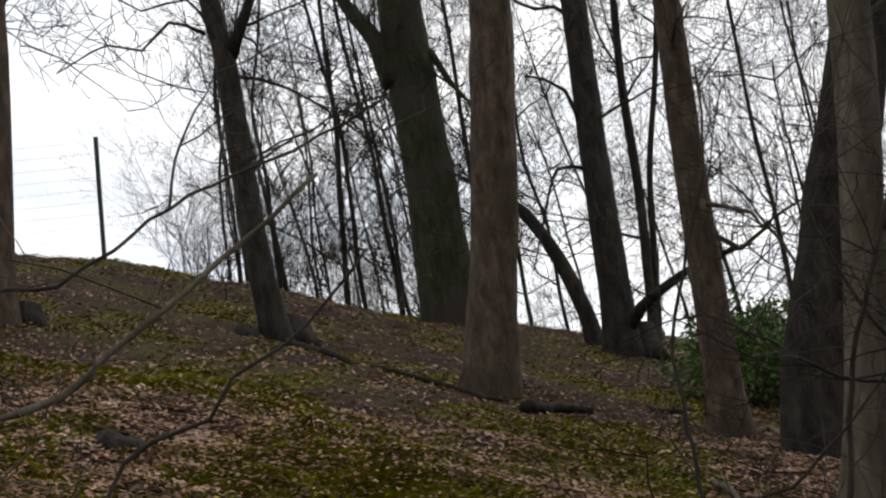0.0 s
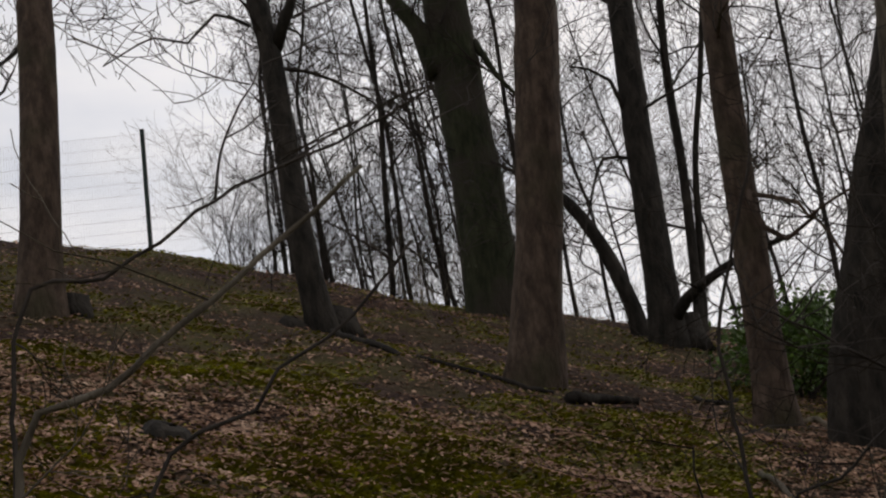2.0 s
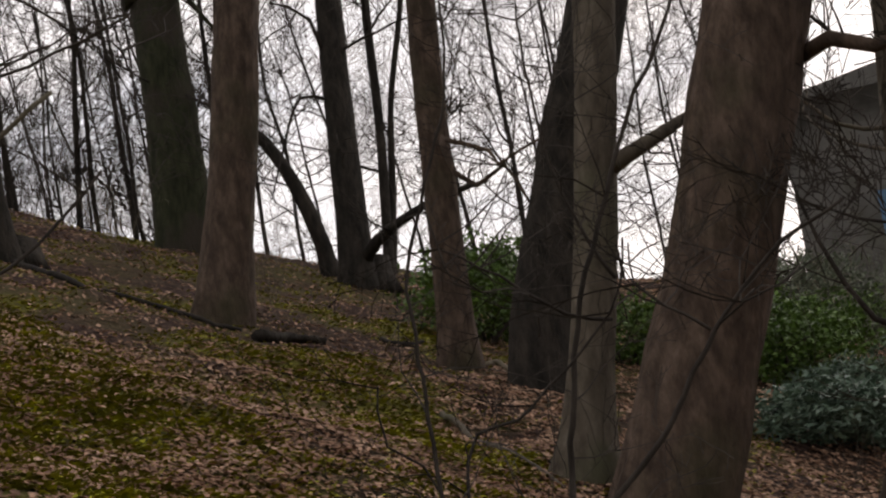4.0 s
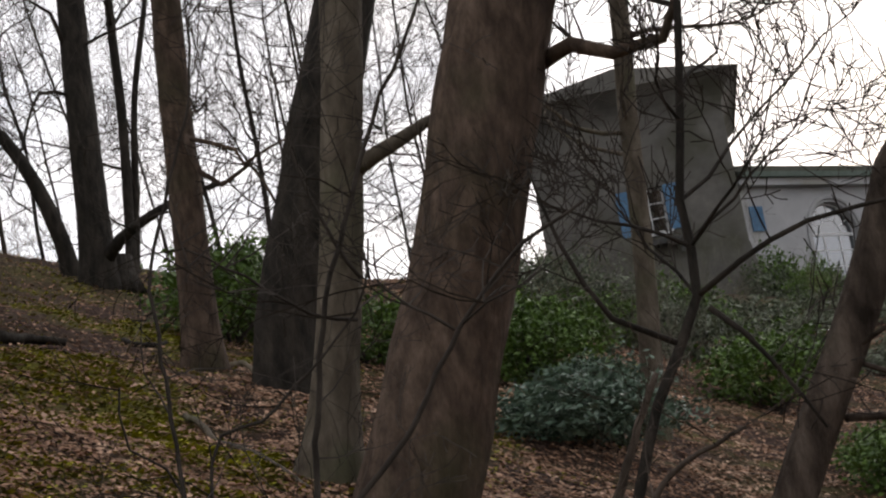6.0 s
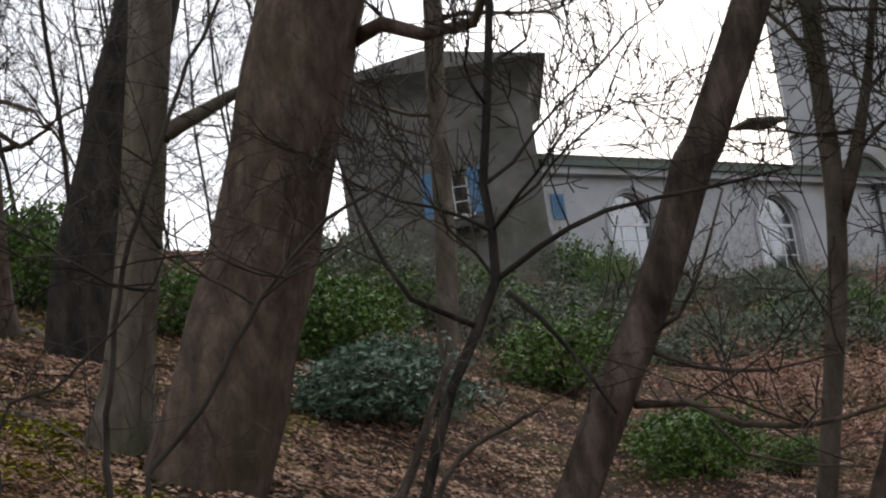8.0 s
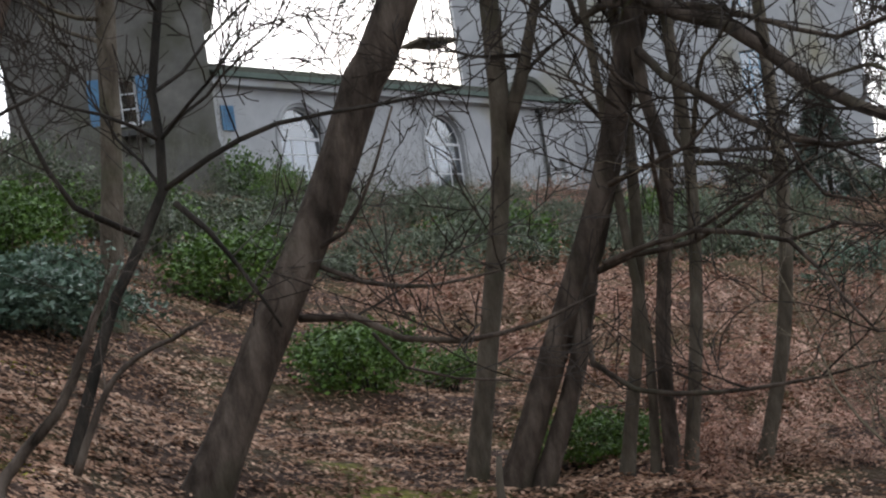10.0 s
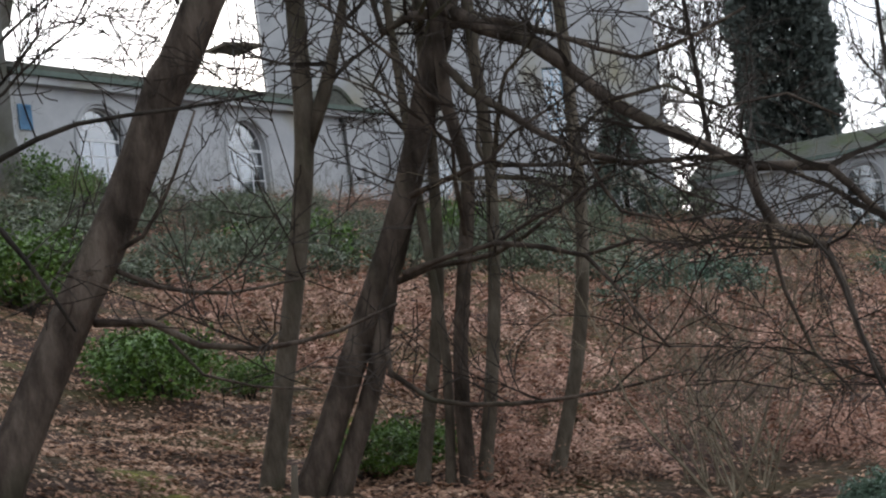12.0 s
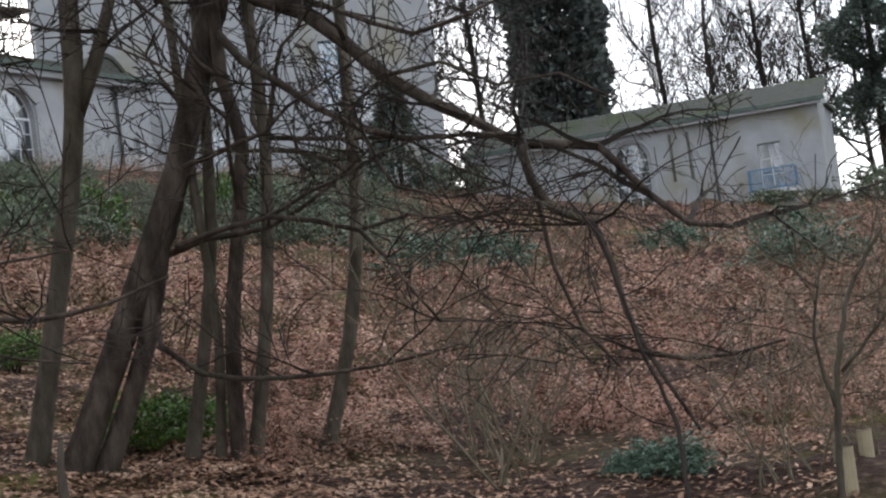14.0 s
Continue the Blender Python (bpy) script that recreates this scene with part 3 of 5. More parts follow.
SLIM = "slim bare tree in a dense thicket"
slim = [pole_tree(9, 0.08, 15, 1.6, 0.5, SLIM, (6, 4, 3)), pole_tree(10, 0.1, 16, 1.8, 0.8, SLIM, (6, 4, 3)), pole_tree(8, 0.06, 14, 1.4, 0.3, SLIM, (6, 4, 3)),
        pole_tree(10, 0.14, 15, 2.0, 1.0, SLIM, (6, 4, 3)), pole_tree(7, 0.05, 15, 1.5, 0.3, SLIM, (6, 4, 3))]
thicket([(-7.6 + i * 0.32 + rnd.uniform(-0.3, 0.3), rnd.uniform(30.5, 40)) for i in range(29)], slim)
wide = [pole_tree(12, 0.11, 17, 4.2, 1.5, "bare spreading tree behind the crest", (7, 5, 3)), pole_tree(11, 0.09, 17, 3.8, 1.0, "bare spreading tree behind the crest", (7, 5, 3), 0.4),
        pole_tree(12, 0.13, 18, 4.6, 2.0, "bare spreading tree behind the crest", (7, 5, 3))]
thicket([(3.0, 37), (6.5, 40), (10.2, 42), (13.5, 44), (16.5, 46), (19.2, 45), (1.0, 44), (4.2, 35), (11.8, 38), (14.8, 39), (17.6, 41), (8.5, 50), (5, 46), (18, 52), (12, 52), (15, 54), (23, 62)], wide)

# ---- fence on the crest ----
STEEL = material("dark_green_paint", [(0.4, (0.03, 0.045, 0.04)), (0.7, (0.05, 0.07, 0.06))], 8, rough=0.5, bump=0.05)
WIRE = material("galvanised_wire", [(0.4, (0.3, 0.31, 0.32)), (0.7, (0.4, 0.41, 0.42))], 8, rough=0.45, bump=0, metal=0.7)
pt, pb = Vector((-6.19, 29.35, 13.69)), Vector((-6.15, 29.36, 11.83))
pt.x, pt.y = pb.x, pb.y
fence = thing("mesh_fence", pb, "tall welded wire mesh fence with a dark green post", "fence")
along = Vector((1, 0.1, 0)).normalized()
for off in (-3.0, 0.0):
    s = Soup()
    g = float(height(pb.x + along.x * off, pb.y + along.y * off)) - pb.z - 0.3
    s.box(-0.035, 0.035, -0.035, 0.035, g, pt.z - pb.z + (0.4 if off else 0))
    s.box(-0.042, 0.042, -0.042, 0.042, pt.z - pb.z + (0.4 if off else 0), pt.z - pb.z + 0.03 + (0.4 if off else 0))
    o = part("post", s, STEEL, fence)
    o.location = along * off
for a0, a1 in ((-3.0, 0.0), (0.0, 3.0)):
    s = Soup()
    z0, z1 = -0.6, pt.z - pb.z - 0.05
    for k in range(61):
        p = along * (a0 + (a1 - a0) * k / 60)
        s.tube([p + Vector((0, 0, z0)), p + Vector((0, 0, z1))], [0.0022] * 2, 3, cap=False)
    for k in range(11):
        z = z0 + (z1 - z0) * k / 10
        s.tube([along * a0 + Vector((0, -0.01, z)), along * a1 + Vector((0, -0.01, z))], [0.003] * 2, 3, cap=False)
    part("wire_panel", s, WIRE, fence, kind="stuff")

# ---- litter, moss, bracken, shrubs ----
def leaf_material(name, stops, rough=0.6, vary=0.35, scale=3.0, gloss=0.3):
    return material(name, stops, scale, rough=rough, bump=0, vary=vary, island=True, detail=2, gloss=gloss)


DEAD_LEAF = leaf_material("fallen_leaf", [(0.3, (0.169, 0.0936, 0.0585)), (0.5, (0.338, 0.205, 0.137)), (0.7, (0.52, 0.358, 0.254))], 0.75, 0.55, 2.0, 0.08)
MOSS = leaf_material("moss_tuft", [(0.35, (0.16, 0.15, 0.03)), (0.52, (0.29, 0.275, 0.038)), (0.68, (0.46, 0.45, 0.05))], 0.9, 0.35, 3.0, 0.05)
# bracken's second colour varies its tone and stands for shade in the hollows
BRACKEN = material("dead_bracken", [(0.3, (0.146, 0.0762, 0.0515)), (0.5, (0.325, 0.185, 0.134)), (0.7, (0.515, 0.347, 0.263))], 0.9, rough=0.8, bump=0, vary=0.5, island=True, detail=3, second=(0.13, 0.088, 0.05), second_scale=0.35, second_cut=(0.5, 0.68))
EVERGREEN = leaf_material("evergreen_leaf", [(0.3, (0.045, 0.095, 0.016)), (0.7, (0.11, 0.19, 0.03))], 0.5, 0.45)
IVY = leaf_material("ivy_leaf", [(0.3, (0.066, 0.0864, 0.0516)), (0.7, (0.156, 0.182, 0.118))], 0.5, 0.45)
HOLLY = leaf_material("grey_green_leaf", [(0.3, (0.055, 0.1, 0.066)), (0.7, (0.135, 0.2, 0.14))], 0.45, 0.4)
# far ivy and needles: haze is put into these two paled colours
HAZED_IVY = leaf_material("hazed_ivy_leaf", [(0.3, (0.08, 0.095, 0.085)), (0.7, (0.15, 0.168, 0.15))], 0.7, 0.4)
CONIFER = leaf_material("conifer_needle", [(0.3, (0.055, 0.072, 0.058)), (0.7, (0.11, 0.135, 0.108))], 0.8, 0.4)


def litter(count, lo, hi, near, far, size):
    s, lifts = Soup(), []
    for k in range(count):
        b = radians(rnd.uniform(lo, hi))
        r = near * (far / near) ** (rnd.random() ** 0.85)
        x, y = r * math.sin(b), r * math.cos(b)
        if mossy(x, y) > 0.3 and rnd.random() < 0.38:
            continue
        if b < 0.16 and r > 16.5 + 2 * noise.noise(Vector((x * 0.4, y * 0.4, 50))) and rnd.random() < 0.72:
            continue
        if b > 0.75 and rnd.random() < min(0.75, (b - 0.75) * 8):
            continue
        if noise.noise(Vector((x * 0.8, y * 0.8, 20))) < -0.12 and rnd.random() < 0.6:
            continue
        a, w = rnd.uniform(0, 6.28), size * rnd.uniform(0.6, 1.3) * (1 + 0.012 * r)
        t, c = rnd.gauss(0, 0.45), rnd.uniform(0.1, 0.5)
        ux, uy = math.cos(a), math.sin(a)
        lifts.append(lump(x, y))
        s.v += [(x - ux * w, y - uy * w, w * t * -0.5), (x - uy * w * 0.55, y + ux * w * 0.55, w * c), (x + ux * w, y + uy * w, w * t * 0.5), (x + uy * w * 0.55, y - ux * w * 0.55, w * c * rnd.uniform(0.2, 1))]
        o = len(s.v) - 4
        s.f += [(o, o + 1, o + 2), (o, o + 2, o + 3)]
    v = np.array(s.v)
    v[:, 2] += height(v[:, 0], v[:, 1]) + 0.02 + np.repeat(lifts, 4)
    s.v = [tuple(q) for q in v]
    return s


tagged(part("leaf_litter", litter(315000, -21, 62, 8, 40, 0.027), DEAD_LEAF), "curled brown beech leaves lying on the slope", "leaf litter", kind="stuff")


def moss_tufts(count):
    s = Soup()
    k = 0
    while k < count:
        b = radians(rnd.uniform(-21, 24))
        r = 8.5 * (30 / 8.5) ** rnd.random()
        x, y = r * math.sin(b), r * math.cos(b)
        k += 1
        if mossy(x, y) < 0.26 + rnd.gauss(0, 0.3):
            continue
        z = float(height(x, y)) + lump(x, y) + 0.012
        a, h, w = rnd.uniform(0, 6.28), rnd.uniform(0.006, 0.018), rnd.uniform(0.012, 0.026)
        dx, dy = math.cos(a) * w, math.sin(a) * w
        lx, ly = -math.sin(a) * rnd.uniform(0.015, 0.05), math.cos(a) * rnd.uniform(0.015, 0.05)
        s.add([(x - dx, y - dy, z), (x + dx, y + dy, z), (x + dx * 0.5 + lx, y + dy * 0.5 + ly, z + h), (x - dx * 0.6 + lx, y - dy * 0.6 + ly, z + h * 0.9)], [(0, 1, 2, 3)])
    return s


tagged(part("moss", moss_tufts(300000), MOSS), "bright yellow-green moss in tufts on the bank", "moss", kind="stuff")


def bracken(count):
    s = Soup()
    for k in range(count):
        b = rnd.uniform(32, 68)
        r = 10 * (60 / 10) ** rnd.random()
        x, y = r * math.sin(radians(b)), r * math.cos(radians(b))
        if r < 13.5 + max(0, 42 - b) * 1.5 + 2.5 * noise.noise(Vector((x * 0.35, y * 0.35, 8))):
            continue
        if noise.noise(Vector((x * 0.3, y * 0.3, 31))) < -0.3 or noise.noise(Vector((x * 0.75, y * 0.75, 41))) < rnd.uniform(-0.45, 0.1):
            continue
        p = Vector((x, y, float(height(x, y)) + lump(x, y) + 0.15 * max(0, noise.noise(Vector((x, y, 3))))))
        d = Vector((rnd.gauss(0.3, 1), rnd.gauss(-0.3, 1), rnd.uniform(0.35, 1.5))).normalized()
        ln = rnd.uniform(0.5, 1.15) * min(1.0, 0.1 + r / 32)
        side = d.cross(Vector((0, 0, 1)))
        side = side.normalized() if side.length > 0.05 else Vector((1, 0, 0))
        q = p
        for j in range(9):
            d = (d + Vector((rnd.gauss(0, 0.06), rnd.gauss(0, 0.06), -0.19))).normalized()
            q2 = q + d * ln / 9
            w = ln * 0.15 * (1 - j / 9.5) * rnd.uniform(0.6, 1.2)
            if j > 1:
                m = q.lerp(q2, 0.45)
                s.add([q, m, q + side * w + d * w * 0.5 + Vector((0, 0, -w * rnd.uniform(0, 0.9))), q - side * w + d * w * 0.5 + Vector((0, 0, -w * rnd.uniform(0, 0.9)))], [(0, 2, 1), (0, 1, 3)])
            q = q2
        s.add([p, p + side * 0.006, q], [(0, 1, 2)])
    return s


tagged(part("bracken", bracken(60000), BRACKEN), "collapsed rust-brown dead bracken covering the slope", "bracken", kind="stuff")


def shrub(label, radii, count, size, mat, stems=7, category="shrub", long=1.6, gaps=0.0, name="shrub", rough=0.5, group="", low=0.15):
    """An evergreen shrub at the origin: stems, and many small leaves in uneven clumps."""
    root = thing(name, (0, 0, 0), label, category, group)
    rx, ry, rz = radii
    sd = rnd.uniform(0, 90)
    st, lv = Soup(), Soup()
    for k in range(stems):
        e = Vector((rnd.gauss(0, 0.45) * rx, rnd.gauss(0, 0.45) * ry, rz * rnd.uniform(0.8, 1.7)))
        st.tube([Vector((rnd.gauss(0, 0.1), rnd.gauss(0, 0.1), -0.15)), e * 0.5 + Vector((rnd.gauss(0, 0.12), rnd.gauss(0, 0.12), 0)), e], [0.025, 0.016, 0.006], 4, cap=False)
    part("stem", st, TWIG, root)
    n = 0
    tries = 0
    while n < count and tries < count * 6:
        tries += 1
        v = Vector((rnd.gauss(0, 1), rnd.gauss(0, 1), rnd.gauss(0, 1))).normalized()
        edge = 1 + rough * noise.noise(v * 1.7 + Vector((sd, 0, 0))) + rough * 0.7 * noise.noise(v * 4.5 + Vector((0, sd, 0)))
        v = v * edge * rnd.uniform(0.55, 1.0)
        p = Vector((v.x * rx, v.y * ry, rz + v.z * rz))
        if p.z < low * rz * 0.2 or noise.noise(p * (1.6 / max(0.4, rz)) * 1.5 + Vector((sd, sd, 0))) < gaps - 0.25:
            continue
        a = Vector((rnd.gauss(0, 1), rnd.gauss(0, 1), rnd.gauss(0, 0.6))).normalized()
        c = a.cross(Vector((rnd.gauss(0, 1), rnd.gauss(0, 1), rnd.gauss(0, 1)))).normalized()
        w = size * rnd.uniform(0.6, 1.3)
        lv.add([p - a * w * long * 0.5, p + c * w * 0.4, p + a * w * long * 0.5, p - c * w * 0.4], [(0, 1, 2, 3)])
        n += 1
    part("foliage", lv, mat, root, kind="stuff")
    return root


def plant(src, places, first=True):
    for i, (p, turn, size) in enumerate(places):
        m = Matrix.Translation(p) @ pose(0, 0, 0, 0, 0, turn) @ Matrix.Diagonal((*size, 1))
        if i == 0 and first:
            src.matrix_basis = m
        else:
            copy_thing(src, m @ Matrix.Diagonal((*[1 / c for c in src.scale], 1)))


def ball(p, k):
    return (Vector(p), rnd.uniform(0, 360), (k, k, k * rnd.uniform(0.9, 1.1)))


# hedge bank below the house
ivy_bank = [shrub("dark ivy-covered mound on the bank", (2.4, 1.8, 0.9), 3200, 0.11, IVY, group="hedge bank", rough=0.7), shrub("dark ivy-covered mound on the bank", (2.0, 1.7, 0.75), 2800, 0.1, IVY, group="hedge bank", rough=0.8),
            shrub("glossy green laurel on the bank", (1.7, 1.5, 0.9), 3000, 0.11, EVERGREEN, group="hedge bank", rough=0.7)]
spots = [[], [], []]
for k in range(88):
    b = rnd.uniform(19.5, 48)
    d = 29 + (b - 19.5) * 0.3 + rnd.uniform(0, 1) ** 0.8 * (7 if b < 28 else 16)
    spots[0 if rnd.random() < 0.5 else (1 if rnd.random() < 0.75 else 2)].append((on_hill(b, d, 0.3), rnd.uniform(0, 360), (rnd.uniform(0.35, 0.75), rnd.uniform(0.35, 0.75), rnd.uniform(0.3, 0.85))))
for src, pl in zip(ivy_bank, spots):
    plant(src, pl)
GREEN = shrub("glossy evergreen shrub on the slope", (0.95, 0.85, 0.5), 4500, 0.055, EVERGREEN, group="slope shrubs", rough=0.7)
plant(GREEN, [ball((9.99, 16.10, 1.99), 0.8), ball((9.06, 11.25, 1.04), 0.5), ball((3.75, 21.22, 5.47), 1.1), ball((4.56, 25.04, 6.64), 1.2), ball((5.29, 20.17, 4.73), 0.9), ball((7.67, 20.73, 4.29), 1.0),
              ball((12.32, 23.46, 3.90), 1.2), ball((7.88, 22.09, 4.75), 1.2), ball((11.58, 16.67, 2.00), 0.45), ball((9.64, 11.30, 1.03), 0.4), ball((10.57, 17.51, 2.30), 0.7)])
GREY = shrub("sprawling grey-green holly bush with spiky leaves", (1.1, 0.9, 0.42), 4000, 0.055, HOLLY, group="holly bushes", long=2.4, rough=0.9)
plant(GREY, [ball((6.03, 16.27, 3.12), 0.85), ball((6.74, 16.69, 3.03), 0.8), ball((7.88, 19.63, 3.78), 0.7), ball((9.78, 6.60, 0.46), 0.34), ball((9.78, 6.95, 0.48), 0.22), ball((33.90, 21.97, 2.86), 0.9), ball((28.88, 15.86, 1.95), 1.1), ball((40.66, 22.67, 3.22), 0.9), ball((25.46, 21.85, 2.82), 1.2), ball((27.36, 22.22, 2.86), 1.0)])

# ---- bare bushes on the right-hand slope ----
def bare_bush(h, stems, label, mat):
    root = thing("bare_bush", (0, 0, 0), label, "bush", "bare bushes")
    for k in range(stems):
        s = Soup()
        grow(s, Vector((rnd.gauss(0, 0.15), rnd.gauss(0, 0.15), -0.1)), Vector((rnd.gauss(0, 0.35), rnd.gauss(0, 0.35), 1)), h * rnd.uniform(0.7, 1.1), rnd.uniform(0.009, 0.016), 0, 0.3, 0, (6, 3, 2), (4, 3, 3, 3), 0.28, 0.0024)
        part("stem", s, mat, root)
    return root


bushes = [bare_bush(2.2, 6, "twiggy leafless bush with olive-brown stems", TWIG_PALE), bare_bush(1.8, 7, "twiggy leafless bush with olive-brown stems", TWIG_PALE)]
where = [(9.34, 7.69, 0.54), (10.60, 8.92, 0.68), (11.29, 8.86, 0.68), (9.56, 5.63, 0.41), (9.68, 5.33, 0.41), (10.24, 5.33, 0.44), (13.70, 7.25, 0.66), (18.72, 10.26, 1.05), (18.34, 9.16, 0.97), (11.78, 9.84, 0.80), (10.33, 8.29, 0.61),
         (21.11, 36.54, 7.18), (23.51, 36.12, 6.81), (18.02, 34.87, 7.06), (23.11, 32.03, 5.54), (22.59, 28.93, 4.67), (11.06, 27.72, 6.02), (1.02, 21.53, 6.37), (-0.87, 22.58, 7.36), (18.79, 18.90, 2.31), (26.11, 23.76, 3.26)]
for i, p in enumerate(where):
    m = Matrix.Translation(p) @ pose(0, 0, 0, 0, 0, rnd.uniform(0, 360))
    if i < 2:
        bushes[i].matrix_basis = m
    else:
        copy_thing(bushes[i % 2], m @ Matrix.Scale(rnd.uniform(0.45, 0.8), 4))

TWIG_OLIVE = material("olive_grey_twig", [(0.3, (0.085, 0.085, 0.063)), (0.7, (0.2, 0.195, 0.155))], 9, bump=0)
scrub = bare_bush(2.4, 9, "tangled grey-olive leafless scrub on the bank", TWIG_OLIVE)
scrub.matrix_basis = Matrix.Translation(on_hill(25, 30))
for k in range(24):
    b = rnd.uniform(22, 46)
    copy_thing(scrub, Matrix.Translation(on_hill(b, 25 + (b - 20) * 0.35 + rnd.uniform(0, 14))) @ pose(0, 0, 0, 0, 0, rnd.uniform(0, 360)) @ Matrix.Scale(rnd.uniform(0.5, 1.0), 4))

brush = bare_bush(3.2, 7, "dense twiggy undergrowth at the wood's edge", TWIG)
brush.matrix_basis = Matrix.Translation(on_hill(-8.6, 31))
for k in range(18):
    copy_thing(brush, Matrix.Translation(on_hill(-8.6 + 0.55 * k + rnd.uniform(-0.3, 0.3), rnd.uniform(30.5, 35))) @ pose(0, 0, 0, 0, 0, rnd.uniform(0, 360)) @ Matrix.Scale(rnd.uniform(0.7, 1.15), 4))
for b, d in ((3, 33), (4.5, 34), (9.5, 36), (11.5, 38), (13.5, 38), (17.5, 42), (19.5, 43)):
    copy_thing(brush, Matrix.Translation(on_hill(b, d)) @ pose(0, 0, 0, 0, 0, rnd.uniform(0, 360)) @ Matrix.Scale(rnd.uniform(0.6, 0.95), 4))

# ---- saplings near the path ----
def sapling(label, stems, mat=None, twigs=5, reach=0.8):
    """Thin stems near the path. stems: (points, thickness); the first grows out of the ground."""
    first = Vector(stems[0][0][0])
    foot = Vector((first.x * 0.97, first.y * 0.97, float(height(first.x * 0.97, first.y * 0.97)) - 0.05))
    root = thing("sapling", foot, label, "sapling", "saplings by the path")
    tw = Soup()
    for i, (pts, w) in enumerate(stems):
        ps = [Vector(p) - foot for p in pts]
        if i == 0:
            ps = [Vector((0, 0, 0))] + ps
        line = spline(ps, 0.08)
        s = Soup()
        n = len(line)
        s.tube([p + Vector((rnd.gauss(0, 0.004), rnd.gauss(0, 0.004), rnd.gauss(0, 0.004))) for p in line], [w * 0.68 * (1 - 0.6 * k / n) for k in range(n)], 6)
        part("stem", s, mat or TWIG, root, smooth=True)
        for k in range(int(twigs * 1.0)):
            j = rnd.randrange(n // 3, n)
            grow(tw, line[j], rand_dir(0.1), reach * rnd.uniform(0.5, 1.2), 0.0045, 1, 0.2, 0, (4, 4, 2), (4, 3, 3, 3), 0.35, 0.0018)
    part("crown", tw, mat or TWIG, root, kind="stuff")


sapling("thin dark sapling arching over the mossy bank", [([(-1.57, 5.27, 3.14), (-1.29, 5.35, 3.30), (-1.10, 5.39, 3.41), (-0.90, 5.43, 3.55), (-0.65, 5.36, 3.61), (-0.36, 5.29, 3.68), (-0.10, 5.20, 3.76)], 0.017),
         ([(-0.90, 5.43, 3.55), (-0.87, 5.43, 3.71), (-0.84, 5.54, 3.87), (-0.73, 5.65, 4.12)], 0.009), ([(-0.65, 5.36, 3.61), (-0.46, 5.48, 3.75), (-0.26, 5.59, 3.87), (-0.15, 5.70, 3.83)], 0.008)], twigs=3)
sapling("pale leaning sapling stem by the path", [([(-1.29, 4.31, 2.50), (-1.06, 4.37, 2.68), (-0.71, 4.44, 2.95), (-0.46, 4.48, 3.14), (-0.32, 4.49, 3.25)], 0.026)], BARK_GREY, twigs=2)
sapling("thin brown sapling leaning over the leaves", [([(-1.08, 4.88, 2.47), (-0.76, 4.94, 2.69), (-0.68, 4.95, 2.81), (-0.52, 4.97, 2.88), (-0.35, 4.99, 3.04), (-0.23, 4.99, 3.17)], 0.017)], twigs=3)
sapling("upright thin sapling with crooked twigs", [([(0.80, 5.95, 2.14), (0.79, 5.95, 2.65), (0.79, 5.95, 2.98), (0.89, 5.93, 3.29), (1.01, 5.91, 3.62), (1.04, 5.91, 4.00)], 0.016), ([(0.87, 5.94, 3.24), (0.94, 5.82, 2.89), (1.11, 5.69, 2.80)], 0.006)], twigs=6)
sapling("dark upright sapling with long side shoots", [([(1.32, 6.16, 2.11), (1.35, 6.12, 2.36), (1.39, 6.09, 2.62), (1.47, 6.04, 2.92), (1.58, 5.98, 3.19), (1.69, 5.92, 3.47), (1.84, 5.85, 3.74), (1.93, 5.79, 3.95)], 0.024),
         ([(1.6, 6.09, 2.9), (1.5, 6.07, 3.06), (1.4, 6.04, 3.35), (1.35, 6.0, 3.75), (1.34, 5.95, 4.0)], 0.012)], twigs=7)
sapling("forked dark sapling before the great trunk", [([(1.39, 5.84, 2.05), (1.49, 5.78, 2.14), (1.58, 5.72, 2.24), (1.8, 5.62, 2.58), (1.96, 5.53, 2.77), (2.11, 5.44, 2.88), (2.25, 5.35, 2.93)], 0.022),
         ([(1.79, 5.62, 2.58), (1.65, 5.7, 2.7), (1.57, 5.76, 2.8), (1.57, 5.79, 2.96)], 0.009), ([(1.8, 5.62, 2.58), (1.88, 5.54, 2.65), (2.0, 5.44, 2.68)], 0.008)], twigs=7)
sapling("thin dark sapling leaning past a trunk", [([(0.95, 6.23, 2.28), (1.15, 6.15, 2.41), (1.4, 6.06, 2.62), (1.52, 5.99, 2.75), (1.57, 5.94, 2.84), (1.6, 5.89, 3.01)], 0.014), ([(1.56, 6.1, 2.74), (1.38, 6.08, 2.78), (1.15, 6.06, 2.94), (0.94, 6.03, 3.07)], 0.012)], twigs=5)
sapling("low thin sapling among fallen leaves", [([(0.85, 6.24, 2.17), (0.78, 6.2, 2.3), (0.66, 6.16, 2.38), (0.63, 6.12, 2.51), (0.64, 6.07, 2.58)], 0.014)], twigs=4)
sapling("slanting dark brown stems beside the slope", [([(3.00, 8.49, 1.60), (3.32, 8.37, 1.97), (3.50, 8.29, 2.33), (3.67, 8.22, 2.67)], 0.06), ([(3.36, 8.35, 1.61), (3.60, 8.25, 2.08), (4.04, 8.04, 2.31)], 0.035)], BARK_WET, twigs=5, reach=1.0)
sapling("slender bare stem leaning up the slope", [([(7.50, 4.98, 0.99), (7.42, 5.09, 1.46), (7.35, 5.20, 2.05), (7.27, 5.30, 2.25)], 0.025)], twigs=8, reach=1.2)
